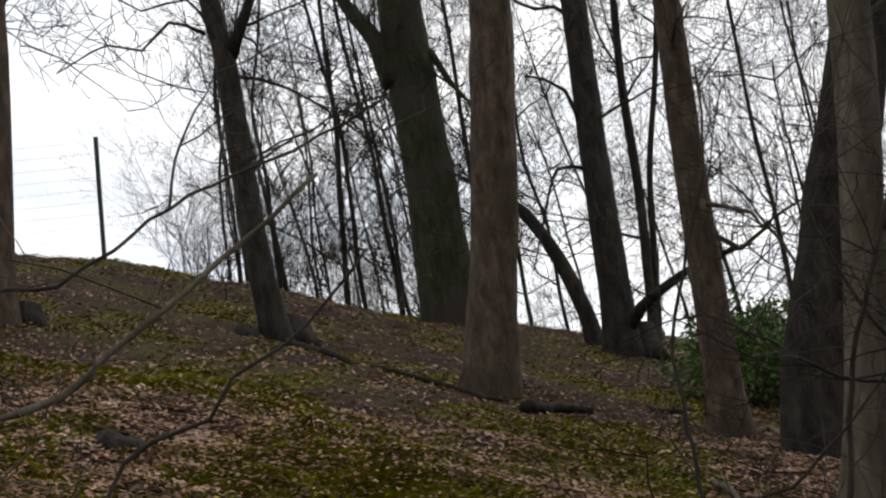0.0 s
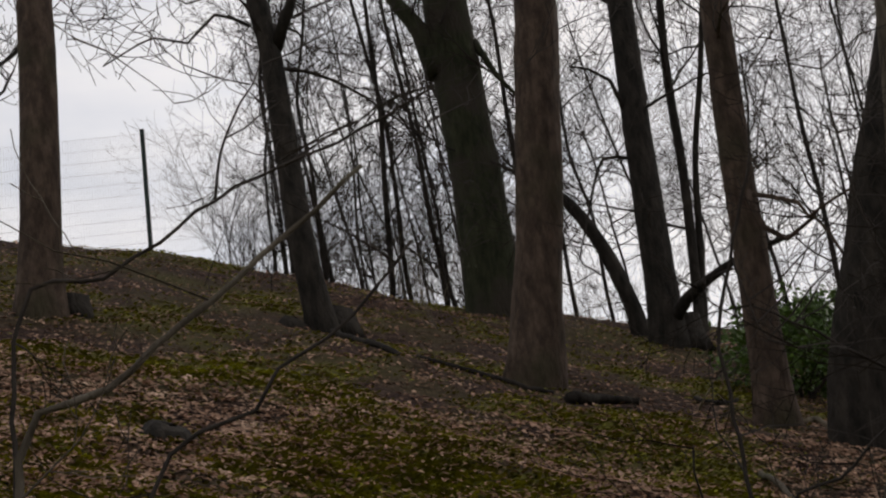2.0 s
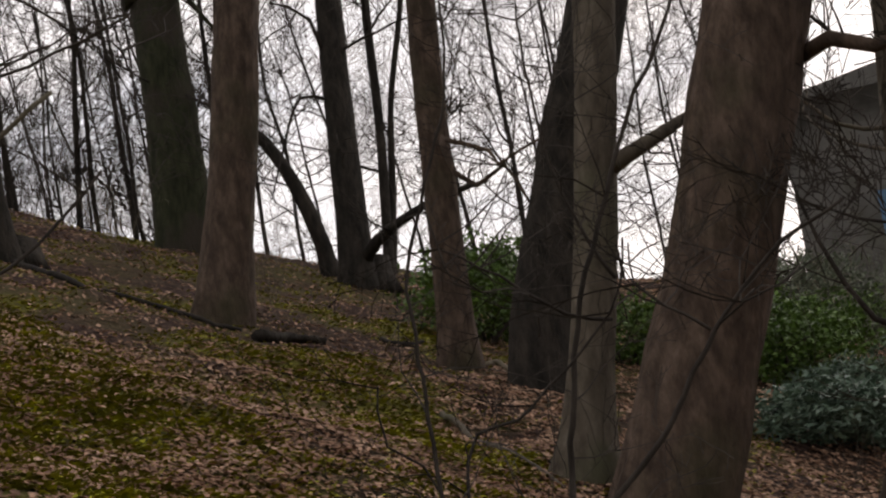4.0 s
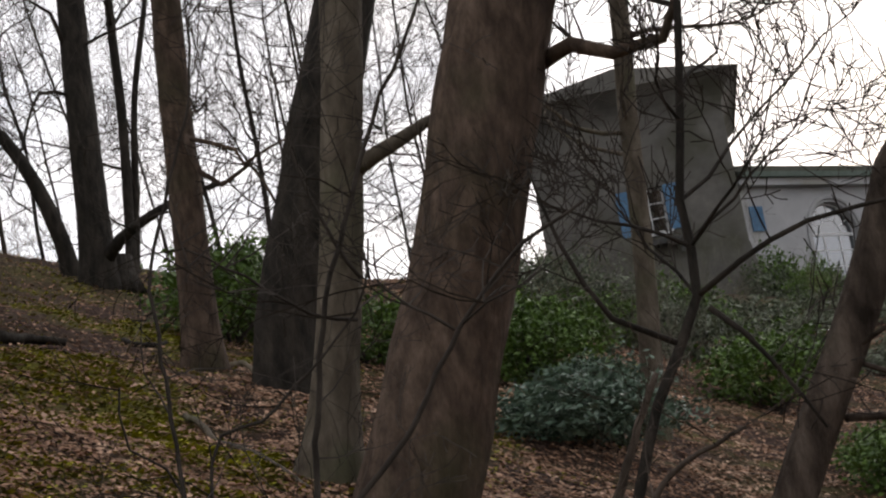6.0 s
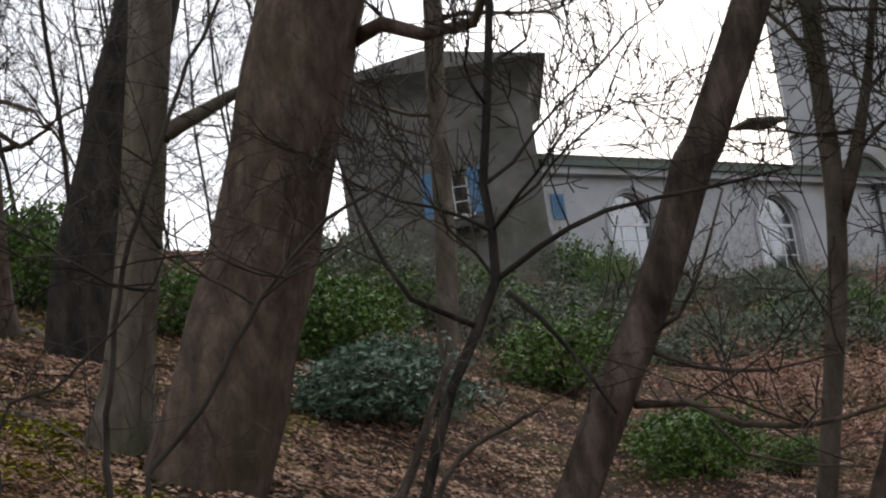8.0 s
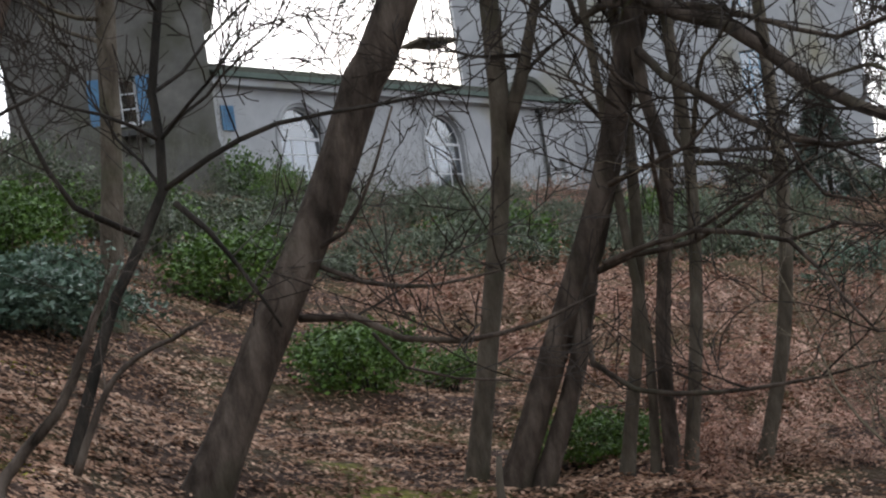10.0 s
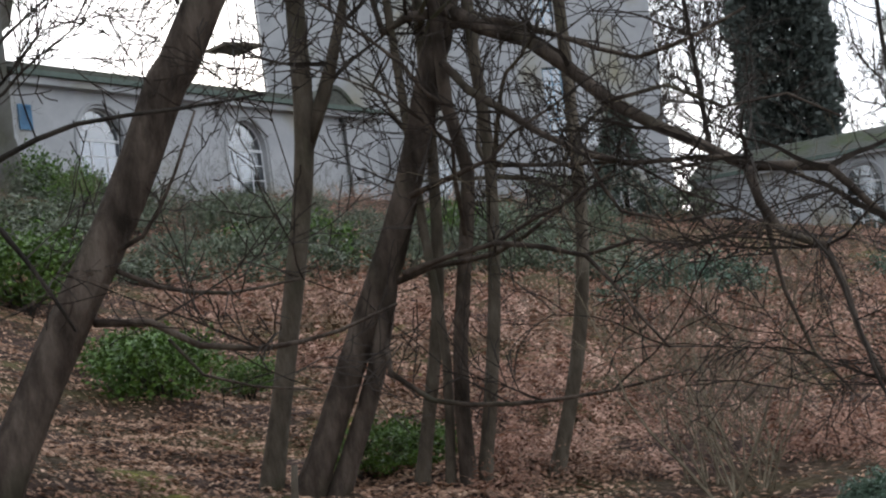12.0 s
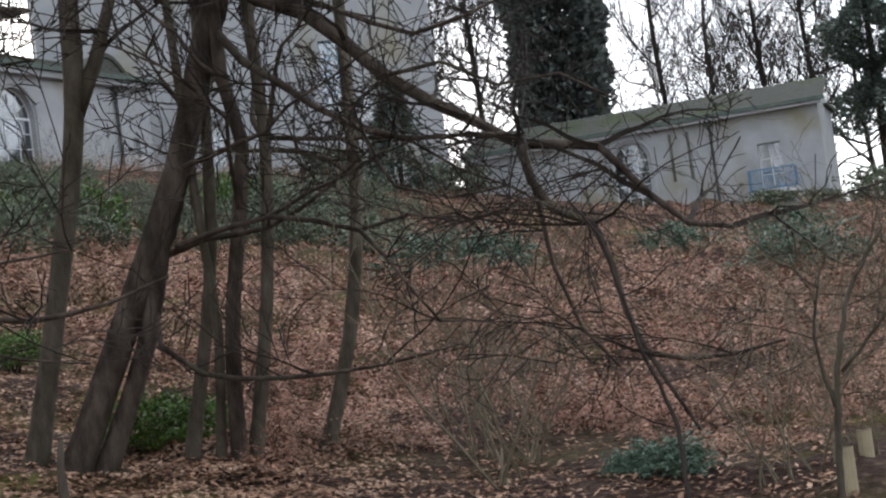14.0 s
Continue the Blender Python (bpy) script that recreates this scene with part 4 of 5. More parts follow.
sapling("branching leafless sapling on the slope", [([(8.78, 4.78, 0.42), (8.81, 4.73, 1.00), (8.88, 4.60, 1.57), (8.99, 4.39, 1.93)], 0.04), ([(8.80, 4.74, 0.94), (8.77, 4.80, 1.34), (8.81, 4.73, 1.73)], 0.02), ([(8.83, 4.69, 1.13), (8.94, 4.49, 1.36), (9.02, 4.32, 1.59)], 0.02)], BARK_GREY, twigs=10, reach=1.2)

# ---- fallen wood ----
def stick(label, pts, w, mat=BARK_DARK, lift=0.4, name="fallen_branch"):
    p0 = Vector(pts[0])
    root = Vector((p0.x, p0.y, float(height(p0.x, p0.y)) + lump(p0.x, p0.y)))
    s = Soup()
    line = spline([Vector(p) for p in pts], 0.15)
    out = []
    for q in line:
        z = float(height(q.x, q.y)) + lump(q.x, q.y)
        out.append(Vector((q.x, q.y, max(z + w * lift, q.z if q.z - z > 0.08 else 0))) - root)
    s.tube(out, [w / 2 * (1 - 0.5 * k / len(out)) for k in range(len(out))], 7, wob=0.25)
    o = part(name, s, mat, smooth=True)
    o.location = root
    return tagged(o, label, "dead branch")


stick("long dark rotting branch lying across the slope", [(-2.19, 20.43, 7.02), (-1.21, 18.71, 6.11), (-0.33, 18.20, 5.64), (0.50, 17.94, 5.28)], 0.1)
stick("short black log half sunk in leaves", [(0.65, 17.54, 5.09), (1.13, 18.42, 5.25), (1.44, 18.49, 5.18)], 0.16)
stick("pale barkless root among the leaves", [(3.17, 18.58, 4.70), (3.38, 18.85, 4.74), (3.46, 18.12, 4.47), (3.50, 17.30, 4.18)], 0.09, TWIG_PALE)
stick("thin fallen stick on the moss", [(-1.24, 13.94, 4.49), (-0.95, 13.67, 4.30), (-0.59, 13.94, 4.28)], 0.03, BARK_GREY)
stick("grey fallen branch lying in the leaves", [(2.12, 14.95, 3.75), (2.23, 13.47, 3.22), (2.41, 12.67, 2.91), (2.49, 11.89, 2.64)], 0.06, BARK_GREY)
stick("thin fallen stick in the leaves", [(2.28, 13.51, 3.22), (2.54, 13.46, 3.14), (2.60, 12.38, 2.77)], 0.035, BARK_GREY)
stick("dark fallen branch on the upper slope", [(2.19, 19.63, 5.35), (2.34, 19.31, 5.19), (2.69, 19.77, 5.25)], 0.08)
stick("broken pale twig standing out of the leaves", [(2.09, 18.63, 5.03), (1.92, 16.49, 4.73), (2.01, 16.48, 4.85)], 0.03, TWIG_PALE)
stick("broken pale twig standing out of the leaves", [(2.34, 17.80, 4.66), (1.97, 15.27, 4.32), (2.01, 15.27, 4.40)], 0.04, TWIG_PALE)
stick("grey fallen branch below the holly", [(5.75, 17.27, 3.58), (5.95, 16.99, 3.41), (6.29, 16.76, 3.22)], 0.035, BARK_GREY)


def stump(label, at, r, h, mat):
    root = Vector(at)
    s = Soup()
    n = 9
    s.tube([Vector((0, 0, -0.15)), Vector((0, 0, h * 0.2)), Vector((0.02, 0.03, h * 0.6)), Vector((0.04, 0.02, h)), Vector((0.04, 0.02, h * 0.93))], [r * 1.35, r * 1.1, r * 0.9, r * 0.7, r * 0.3], n, wob=0.45, seed=at[0])
    o = part("tree_stump", s, mat, smooth=True)
    o.location = root
    return tagged(o, label, "tree stump")


stump("dark rotten stump beside a leaning tree", (-2.00, 20.60, 7.02), 0.2, 0.3, BARK_DARK)
stump("low dark root mound under the slim tree", (-2.53, 20.09, 7.01), 0.14, 0.12, BARK_DARK)
stump("knobbly mossy stump at a trunk's foot", (2.92, 25.74, 7.32), 0.28, 0.55, BARK_DARK)
stump("rotten stump at the beech's foot", (-4.83, 18.53, 7.09), 0.2, 0.25, BARK_DARK)
stump("dark hollow stump on the bank", (-2.41, 11.50, 4.00), 0.16, 0.12, BARK_DARK)
stump("short sawn post among the leaves", (7.02, 9.73, 0.85), 0.035, 0.45, BARK_GREY)

# ---- the house on the hill ----
WALL = material("pale_stucco", [(0.3, (0.35, 0.357, 0.368)), (0.7, (0.46, 0.467, 0.475))], 1.0, rough=0.9, bump=0.15, bump_scale=30, second=(0.3, 0.28, 0.2), second_scale=0.4, second_cut=(0.52, 0.72))
# weathered grey render, darkened so that the facade's shade sits in its colour
STONE = material("shaded_weathered_render", [(0.3, (0.1, 0.098, 0.09)), (0.55, (0.165, 0.16, 0.147)), (0.75, (0.24, 0.23, 0.205))], 0.9, rough=0.95, bump=0.2, bump_scale=25, second=(0.1, 0.1, 0.08), second_scale=0.5)
SLATE = material("mossy_slate", [(0.3, (0.07, 0.075, 0.065)), (0.7, (0.14, 0.14, 0.12))], 4, (1, 4, 4), rough=0.8, bump=0.5, bump_scale=9, second=(0.085, 0.1, 0.06), second_scale=0.5)
LEAD = material("green_gutter_paint", [(0.3, (0.09, 0.12, 0.1)), (0.7, (0.14, 0.17, 0.15))], 5, rough=0.6, bump=0.05)
TRIM = material("white_window_paint", [(0.3, (0.6, 0.62, 0.64)), (0.7, (0.72, 0.73, 0.74))], 5, rough=0.5, bump=0.03)
BLUE = material("pale_blue_paint", [(0.3, (0.09, 0.2, 0.34)), (0.7, (0.14, 0.27, 0.42))], 4, rough=0.55, bump=0.05)
BLUE_PALE = material("faded_blue_paint", [(0.3, (0.2, 0.36, 0.5)), (0.7, (0.3, 0.45, 0.58))], 4, rough=0.6, bump=0.05)
IRON = material("dark_cast_iron", [(0.3, (0.05, 0.05, 0.05)), (0.7, (0.1, 0.1, 0.095))], 5, rough=0.6, bump=0.1)
GLASS = bpy.data.materials.new("window_glass")
GLASS.use_nodes = True
gn, gl = GLASS.node_tree.nodes, GLASS.node_tree.links
g_mix, g_tr, g_gl = gn.new("ShaderNodeMixShader"), gn.new("ShaderNodeBsdfTransparent"), gn.new("ShaderNodeBsdfGlossy")
g_tr.inputs["Color"].default_value, g_gl.inputs["Roughness"].default_value = (0.42, 0.47, 0.53, 1), 0.05
g_mix.inputs[0].default_value = 0.36
gl.new(g_tr.outputs[0], g_mix.inputs[1])
gl.new(g_gl.outputs[0], g_mix.inputs[2])
gl.new(g_mix.outputs[0], gn["Material Output"].inputs["Surface"])

villa = thing("house", (30.0, 47.0, 8.0), "pale stucco villa with slate roofs and arched windows", "house")
BACK = Matrix.Translation((-30.0, -47.0, -8.0))


def frame_of(p, q):
    u = Vector((q[0] - p[0], q[1] - p[1], 0))
    ln = u.length
    u.normalize()
    m = Matrix(((u.x, -u.y, 0, p[0]), (u.y, u.x, 0, p[1]), (0, 0, 1, 0), (0, 0, 0, 1)))
    return m, ln


def house_part(name, soup, mat, m, parent=villa, label=""):
    o = part(name, soup, mat, parent, label)
    if parent is villa:
        o.matrix_basis = BACK @ m
    return o


def wall(name, m, ln, z0, z1, holes, mat, thick=0.4):
    """A wall with holes (x0, x1, low, high, arched) that go right through it, as one connected shell."""
    s, ids = Soup(), {}
    tops = [hi + (x1 - x0) / 2 + 0.02 if arched else hi for x0, x1, lo, hi, arched in holes]
    xs = sorted({0.0, ln} | {v for h in holes for v in h[:2]})
    zs = sorted({z0, z1} | {h[2] for h in holes} | set(tops))

    def at(x, y, z):
        key = (round(x, 4), round(y, 4), round(z, 4))
        if key not in ids:
            ids[key] = len(s.v)
            s.v.append(Vector(key))
        return ids[key]

    def solid(a, b):
        if not (0 <= a < len(xs) - 1 and 0 <= b < len(zs) - 1):
            return False
        cx, cz = (xs[a] + xs[a + 1]) / 2, (zs[b] + zs[b + 1]) / 2
        return not any(h[0] < cx < h[1] and h[2] < cz < t for h, t in zip(holes, tops))

    for a in range(len(xs) - 1):
        for b in range(len(zs) - 1):
            if not solid(a, b):
                continue
            xa, xb, za, zb = xs[a], xs[a + 1], zs[b], zs[b + 1]
            s.f.append((at(xa, 0, za), at(xb, 0, za), at(xb, 0, zb), at(xa, 0, zb)))
            s.f.append((at(xa, thick, zb), at(xb, thick, zb), at(xb, thick, za), at(xa, thick, za)))
            for da, db, p, q in ((-1, 0, (xa, zb), (xa, za)), (1, 0, (xb, za), (xb, zb)), (0, -1, (xa, za), (xb, za)), (0, 1, (xb, zb), (xa, zb))):
                if not solid(a + da, b + db):
                    s.f.append((at(p[0], 0, p[1]), at(p[0], thick, p[1]), at(q[0], thick, q[1]), at(q[0], 0, q[1])))
    for (x0, x1, lo, hi, arched), top in zip(holes, tops):
        r, c, n = (x1 - x0) / 2, (x0 + x1) / 2, 14
        for k in range(n if arched else 0):
            a, b = math.pi * k / n, math.pi * (k + 1) / n
            xa, xb, za, zb = c - r * math.cos(a), c - r * math.cos(b), hi + r * math.sin(a), hi + r * math.sin(b)
            s.f.append((at(xa, 0, za), at(xb, 0, zb), at(xb, 0, top), at(xa, 0, top)))
            s.f.append((at(xa, thick, top), at(xb, thick, top), at(xb, thick, zb), at(xa, thick, za)))
            s.f.append((at(xa, 0, za), at(xa, thick, za), at(xb, thick, zb), at(xb, 0, zb)))
    return house_part(name, s, mat, m)


def window(m, x0, x1, lo, hi, arched, cols=3, rows=4, deep=0.2, paint=TRIM, sill=True, ring=True):
    """A glazed window with frame, glazing bars, fanlight, sill, and a moulding round an arched head."""
    f = Soup()
    b = 0.06
    f.box(x0, x0 + b, deep, deep + 0.07, lo, hi)
    f.box(x1 - b, x1, deep, deep + 0.07, lo, hi)
    f.box(x0 + b, x1 - b, deep, deep + 0.07, lo, lo + b)
    f.box(x0 + b, x1 - b, deep - 0.01, deep + 0.08, hi - b, hi + b * 0.5)
    w = house_part("window", f, paint, m)
    r, c = (x1 - x0) / 2, (x0 + x1) / 2
    for k in range(1, cols):
        s, x = Soup(), x0 + (x1 - x0) * k / cols
        s.box(x - 0.02, x + 0.02, deep + 0.005, deep + 0.05, lo + b, hi - b)
        house_part("glazing_bar", s, paint, m, w)
    for k in range(1, rows):
        s, z = Soup(), lo + (hi - lo) * k / rows
        s.box(x0 + b, x1 - b, deep + 0.01, deep + 0.046, z - 0.018, z + 0.018)
        house_part("glazing_bar", s, paint, m, w)
    if arched:
        for rr in (r - 0.03, r * 0.45):
            s = Soup()
            s.tube([Vector((c - rr * math.cos(math.pi * k / 14), deep + 0.035, hi + rr * math.sin(math.pi * k / 14))) for k in range(15)], [0.04 if rr > r * 0.6 else 0.02] * 15, 4)
            house_part("arch_bar", s, paint, m, w)
        for k in range(1, 6):
            s, a = Soup(), math.pi * k / 6
            s.tube([Vector((c - r * 0.45 * math.cos(a), deep + 0.035, hi + r * 0.45 * math.sin(a))), Vector((c - r * math.cos(a), deep + 0.035, hi + r * math.sin(a)))], [0.02] * 2, 4)
            house_part("fan_bar", s, paint, m, w)
    g = Soup()
    g.box(x0 + 0.01, x1 - 0.01, deep + 0.025, deep + 0.033, lo + 0.01, hi)
    if arched:
        ps = [Vector((c - (r - 0.01) * math.cos(math.pi * k / 14), deep + 0.029, hi + (r - 0.01) * math.sin(math.pi * k / 14))) for k in range(15)]
        g.add(ps, [tuple(range(15))])
    o = house_part("pane", g, GLASS, m, w)
    o.visible_shadow = False
    if sill:
        s = Soup()
        s.box(x0 - 0.1, x1 + 0.1, -0.1, deep, lo - 0.1, lo)
        house_part("sill", s, TRIM, m, w)
    if arched and ring:
        s = Soup()
        rr = r + 0.14
        s.tube([Vector((c - rr * math.cos(math.pi * k / 16), -0.02, hi + rr * math.sin(math.pi * k / 16))) for k in range(17)], [0.07] * 17, 6)
        s.box(x0 - 0.21, x0 - 0.07, -0.06, 0.0, lo, hi)
        s.box(x1 + 0.07, x1 + 0.21, -0.06, 0.0, lo, hi)
        house_part("moulding", s, WALL, m, w)
    return w


def shutter(m, x0, x1, lo, hi, mat):
    s = Soup()
    b = 0.05
    s.box(x0, x0 + b, -0.06, -0.01, lo, hi)
    s.box(x1 - b, x1, -0.06, -0.01, lo, hi)
    s.box(x0 + b, x1 - b, -0.06, -0.01, lo, lo + b)
    s.box(x0 + b, x1 - b, -0.06, -0.01, hi - b, hi)
    leaf = house_part("shutter", s, mat, m)
    n = 12
    for k in range(n):
        z = lo + b + (hi - lo - 2 * b) * k / n
        s = Soup()
        s.box(x0 + b - 0.01, x1 - b + 0.01, -0.05, -0.035, z, z + 0.09)
        house_part("slat", s, mat, m, leaf)
    return leaf


def pipe(m, x, lo, hi):
    s = Soup()
    s.tube([Vector((x, -0.1, lo)), Vector((x, -0.1, hi))], [0.06] * 2, 8)
    for z in (lo + 0.8, (lo + hi) / 2, hi - 0.6):
        s.tube([Vector((x, -0.1, z)), Vector((x, -0.1, z + 0.08))], [0.08] * 2, 8)
    s.box(x - 0.13, x + 0.13, -0.22, 0.0, hi - 0.15, hi + 0.12)
    return house_part("downpipe", s, IRON, m)


def slates(m, x0, x1, eave, ridge, run, over=0.35):
    """A roof slope: a boarded slab, and overlapping courses of slate on it."""
    s = Soup()
    s.add([Vector((x0, -over, eave - 0.06)), Vector((x1, -over, eave - 0.06)), Vector((x1, run, ridge - 0.06)), Vector((x0, run, ridge - 0.06)), Vector((x0, -over, eave - 0.02)), Vector((x1, -over, eave - 0.02)), Vector((x1, run, ridge - 0.02)), Vector((x0, run, ridge - 0.02))],
          [(0, 3, 2, 1), (4, 5, 6, 7), (0, 1, 5, 4), (1, 2, 6, 5), (2, 3, 7, 6), (3, 0, 4, 7)])
    roof = house_part("roof", s, SLATE, m)
    n = 9
    for k in range(n):
        s = Soup()
        u0, u1 = k / n, (k + 1.15) / n
        y0, y1 = -over + (run + over) * u0, -over + (run + over) * min(u1, 1)
        z0, z1 = eave + (ridge - eave) * u0 + 0.05, eave + (ridge - eave) * min(u1, 1) + 0.015
        s.add([Vector((x0, y0, z0)), Vector((x1, y0, z0)), Vector((x1, y1, z1)), Vector((x0, y1, z1)), Vector((x0, y0, z0 - 0.03)), Vector((x1, y0, z0 - 0.03)), Vector((x1, y1, z1 - 0.025)), Vector((x0, y1, z1 - 0.025))],
              [(0, 1, 2, 3), (7, 6, 5, 4), (0, 4, 5, 1), (0, 3, 7, 4), (1, 5, 6, 2), (3, 2, 6, 7)])
        house_part("slate_course", s, SLATE, m, roof)
    return roof


def long_box(name, m, x0, x1, y0, y1, z0, z1, mat):
    s = Soup()
    s.box(x0, x1, y0, y1, z0, z1)
    return house_part(name, s, mat, m)


# pavilion with its low pediment
mp, lp = frame_of((16.9, 43.64), (22.0, 41.3))
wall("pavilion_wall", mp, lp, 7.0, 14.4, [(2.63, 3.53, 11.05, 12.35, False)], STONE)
window(mp, 2.63, 3.53, 11.05, 12.35, False, 2, 3)
shutter(mp, 2.2, 2.61, 11.05, 12.35, BLUE)
shutter(mp, 3.55, 3.96, 11.05, 12.35, BLUE)
long_box("balcony", mp, 2.73, 4.03, -0.5, 0.0, 10.6, 10.75, IRON)
for dx in (2.88, 3.73):
    long_box("bracket", mp, dx, dx + 0.12, -0.4, 0.0, 10.3, 10.6, IRON)
for x, n in ((0.0, "side_wall"), (lp - 0.4, "side_wall")):
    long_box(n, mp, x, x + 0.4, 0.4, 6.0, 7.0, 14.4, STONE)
# unseen ceiling and floor, added to keep the room behind the window dark
long_box("added_ceiling", mp, 0.4, lp - 0.4, 0.4, 6.0, 13.9, 14.0, STONE)
long_box("added_floor", mp, 0.4, lp - 0.4, 0.4, 6.0, 10.2, 10.3, STONE)
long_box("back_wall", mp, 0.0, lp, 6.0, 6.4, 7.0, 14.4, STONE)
s = Soup()
prev = None
for k in range(6):
    g = 0.62 * (k / 5) ** 2
    z = 14.2 + 0.2 * k
    ring = [Vector((-g, -g, z)), Vector((lp + g, -g, z)), Vector((lp + g, 6.4 + g, z)), Vector((-g, 6.4 + g, z))]
    s.v.extend(ring)
    if k:
        o = 4 * k
        s.f.extend((o - 4 + i, o - 4 + (i + 1) % 4, o + (i + 1) % 4, o + i) for i in range(4))
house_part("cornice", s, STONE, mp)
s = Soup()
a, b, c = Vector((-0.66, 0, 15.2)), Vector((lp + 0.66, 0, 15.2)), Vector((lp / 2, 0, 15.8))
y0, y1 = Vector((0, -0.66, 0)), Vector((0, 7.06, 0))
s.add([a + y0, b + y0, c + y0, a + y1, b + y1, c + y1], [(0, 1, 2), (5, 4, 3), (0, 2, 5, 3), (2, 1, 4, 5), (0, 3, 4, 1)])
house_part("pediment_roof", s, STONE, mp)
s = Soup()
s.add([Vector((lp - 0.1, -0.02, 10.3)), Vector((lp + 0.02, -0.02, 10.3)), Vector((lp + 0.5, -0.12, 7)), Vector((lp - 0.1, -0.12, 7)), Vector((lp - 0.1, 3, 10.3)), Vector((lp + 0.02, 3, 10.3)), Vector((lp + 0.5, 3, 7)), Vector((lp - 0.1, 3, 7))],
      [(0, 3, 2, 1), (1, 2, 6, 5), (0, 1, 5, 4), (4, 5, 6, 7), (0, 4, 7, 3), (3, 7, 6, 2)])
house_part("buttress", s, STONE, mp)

# long low wing
P, Q = Vector((24.6, 43.9)), Vector((40.6, 48.2))
P0 = P - (Q - P).normalized() * 1.65
mw, lw = frame_of(P0, Q)
D = 1.65
W1, W2 = (D + 1.1, D + 3.05, 8.9, 10.95, True), (D + 7.95, D + 9.95, 8.9, 10.98, True)
W3 = (D + 15.4, D + 15.8, 9.9, 10.6, False)
wall("wing_wall", mw, lw, 6.5, 12.55, [W1, W2, W3], WALL)
for w in (W1, W2):
    window(mw, *w, cols=3, rows=4)
window(mw, *W3, cols=1, rows=2)
shutter(mw, D - 1.25, D - 0.75, 11.05, 11.8, BLUE)
pipe(mw, D + 14.5, 7.2, 12.4)
slates(mw, 0.0, lw, 12.75, 13.75, 2.2)
long_box("gutter", mw, 0.0, lw + 0.2, -0.42, -0.28, 12.62, 12.78, LEAD)
long_box("eaves_moulding", mw, 0.0, lw + 0.1, -0.28, 0.0, 12.4, 12.62, WALL)
long_box("back_wall", mw, 0.0, lw, 4.4, 4.8, 6.5, 13.6, WALL)
long_box("end_wall", mw, lw - 0.4, lw, 0.4, 4.4, 6.5, 12.9, WALL)
long_box("flat_roof", mw, 0.0, lw, 2.2, 4.8, 13.6, 13.72, SLATE)
long_box("added_ceiling", mw, 0.0, lw, 0.4, 4.4, 12.3, 12.4, WALL)
s = Soup()
s.tube([Vector((lw - 1.9 + 2.6 * k / 10, 1.2, 13.1 + 0.85 * math.sin(math.pi * k / 10))) for k in range(11)], [0.12] * 11, 6)
o = len(s.v)
for k in range(11):
    for y in (1.2, 3.6):
        s.v.append(Vector((lw - 1.9 + 2.6 * k / 10, y, 13.15 + 0.85 * math.sin(math.pi * k / 10))))
s.f.extend((o + 2 * k, o + 2 * k + 2, o + 2 * k + 3, o + 2 * k + 1) for k in range(10))
s.f.append(tuple(o + 2 * k for k in range(11)))
house_part("porch_hood", s, SLATE, mw)

# tall middle block
mc, lc = frame_of((39.4, 52.9), (52.1, 43.7))
HOLES = [(10.95, 11.75, 11.5, 14.3, False), (12.4, 12.9, 11.0, 12.3, False), (6.0, 6.8, 8.6, 11.0, True)]
UPPER = [(10.95, 11.75, 16.0, 18.6, False)]
wall("block_wall", mc, lc, 5.0, 15.2, HOLES, WALL)
wall("upper_wall", mc, lc, 15.2, 23.5, UPPER, WALL)
for w in HOLES + UPPER:
    window(mc, *w, cols=2, rows=4, paint=BLUE_PALE if w[0] == 10.95 else TRIM)
for x in (0.0, lc - 0.4):
    long_box("side_wall", mc, x, x + 0.4, 0.4, 9.0, 5.0, 23.5, WALL)
long_box("back_wall", mc, 0.0, lc, 9.0, 9.4, 5.0, 23.5, WALL)
long_box("parapet_roof", mc, -0.4, lc + 0.4, -0.4, 9.8, 23.5, 23.9, SLATE)

# right-hand wing facing down the slope
mr, lr = frame_of((56.3, 46.4), (62.1, 32.3))
A1, A2 = (6.5, 8.05, 6.1, 8.15, True), (12.6, 13.55, 6.05, 8.0, False)
wall("wing_wall", mr, lr, 3.0, 9.4, [A1, A2], WALL)
window(mr, *A1, cols=3, rows=4)
window(mr, *A2, cols=2, rows=3)
pipe(mr, 10.78, 4.0, 9.2)
# raised strips stand in for narrow recesses, their shade in the dark colour
for x in (9.0, 9.75):
    long_box("recess_strip", mr, x, x + 0.12, -0.05, 0.0, 7.0, 9.0, STONE)
slates(mr, 0.0, lr + 0.3, 9.5, 10.6, 2.6, 0.4)
s = Soup()
s.add([Vector((lr, 0, 9.4)), Vector((lr, 2.6, 10.5)), Vector((lr, 5.2, 9.4)), Vector((lr - 0.3, 0, 9.4)), Vector((lr - 0.3, 2.6, 10.5)), Vector((lr - 0.3, 5.2, 9.4))], [(0, 1, 2), (5, 4, 3), (0, 3, 4, 1), (1, 4, 5, 2), (0, 2, 5, 3)])
house_part("gable", s, WALL, mr)
long_box("gutter", mr, 0.0, lr + 0.35, -0.5, -0.36, 9.36, 9.52, LEAD)
long_box("fascia", mr, 0.0, lr + 0.2, -0.36, 0.0, 9.25, 9.42, TRIM)
long_box("end_wall", mr, lr - 0.4, lr, 0.4, 5.2, 3.0, 9.4, WALL)
long_box("back_wall", mr, 0.0, lr, 5.2, 5.6, 3.0, 9.4, WALL)
long_box("rear_roof", mr, 0.0, lr + 0.2, 2.6, 5.7, 9.4, 9.5, SLATE)
balcony = long_box("balcony", mr, 12.1, 14.1, -0.75, 0.0, 5.85, 5.98, TRIM)
s = Soup()
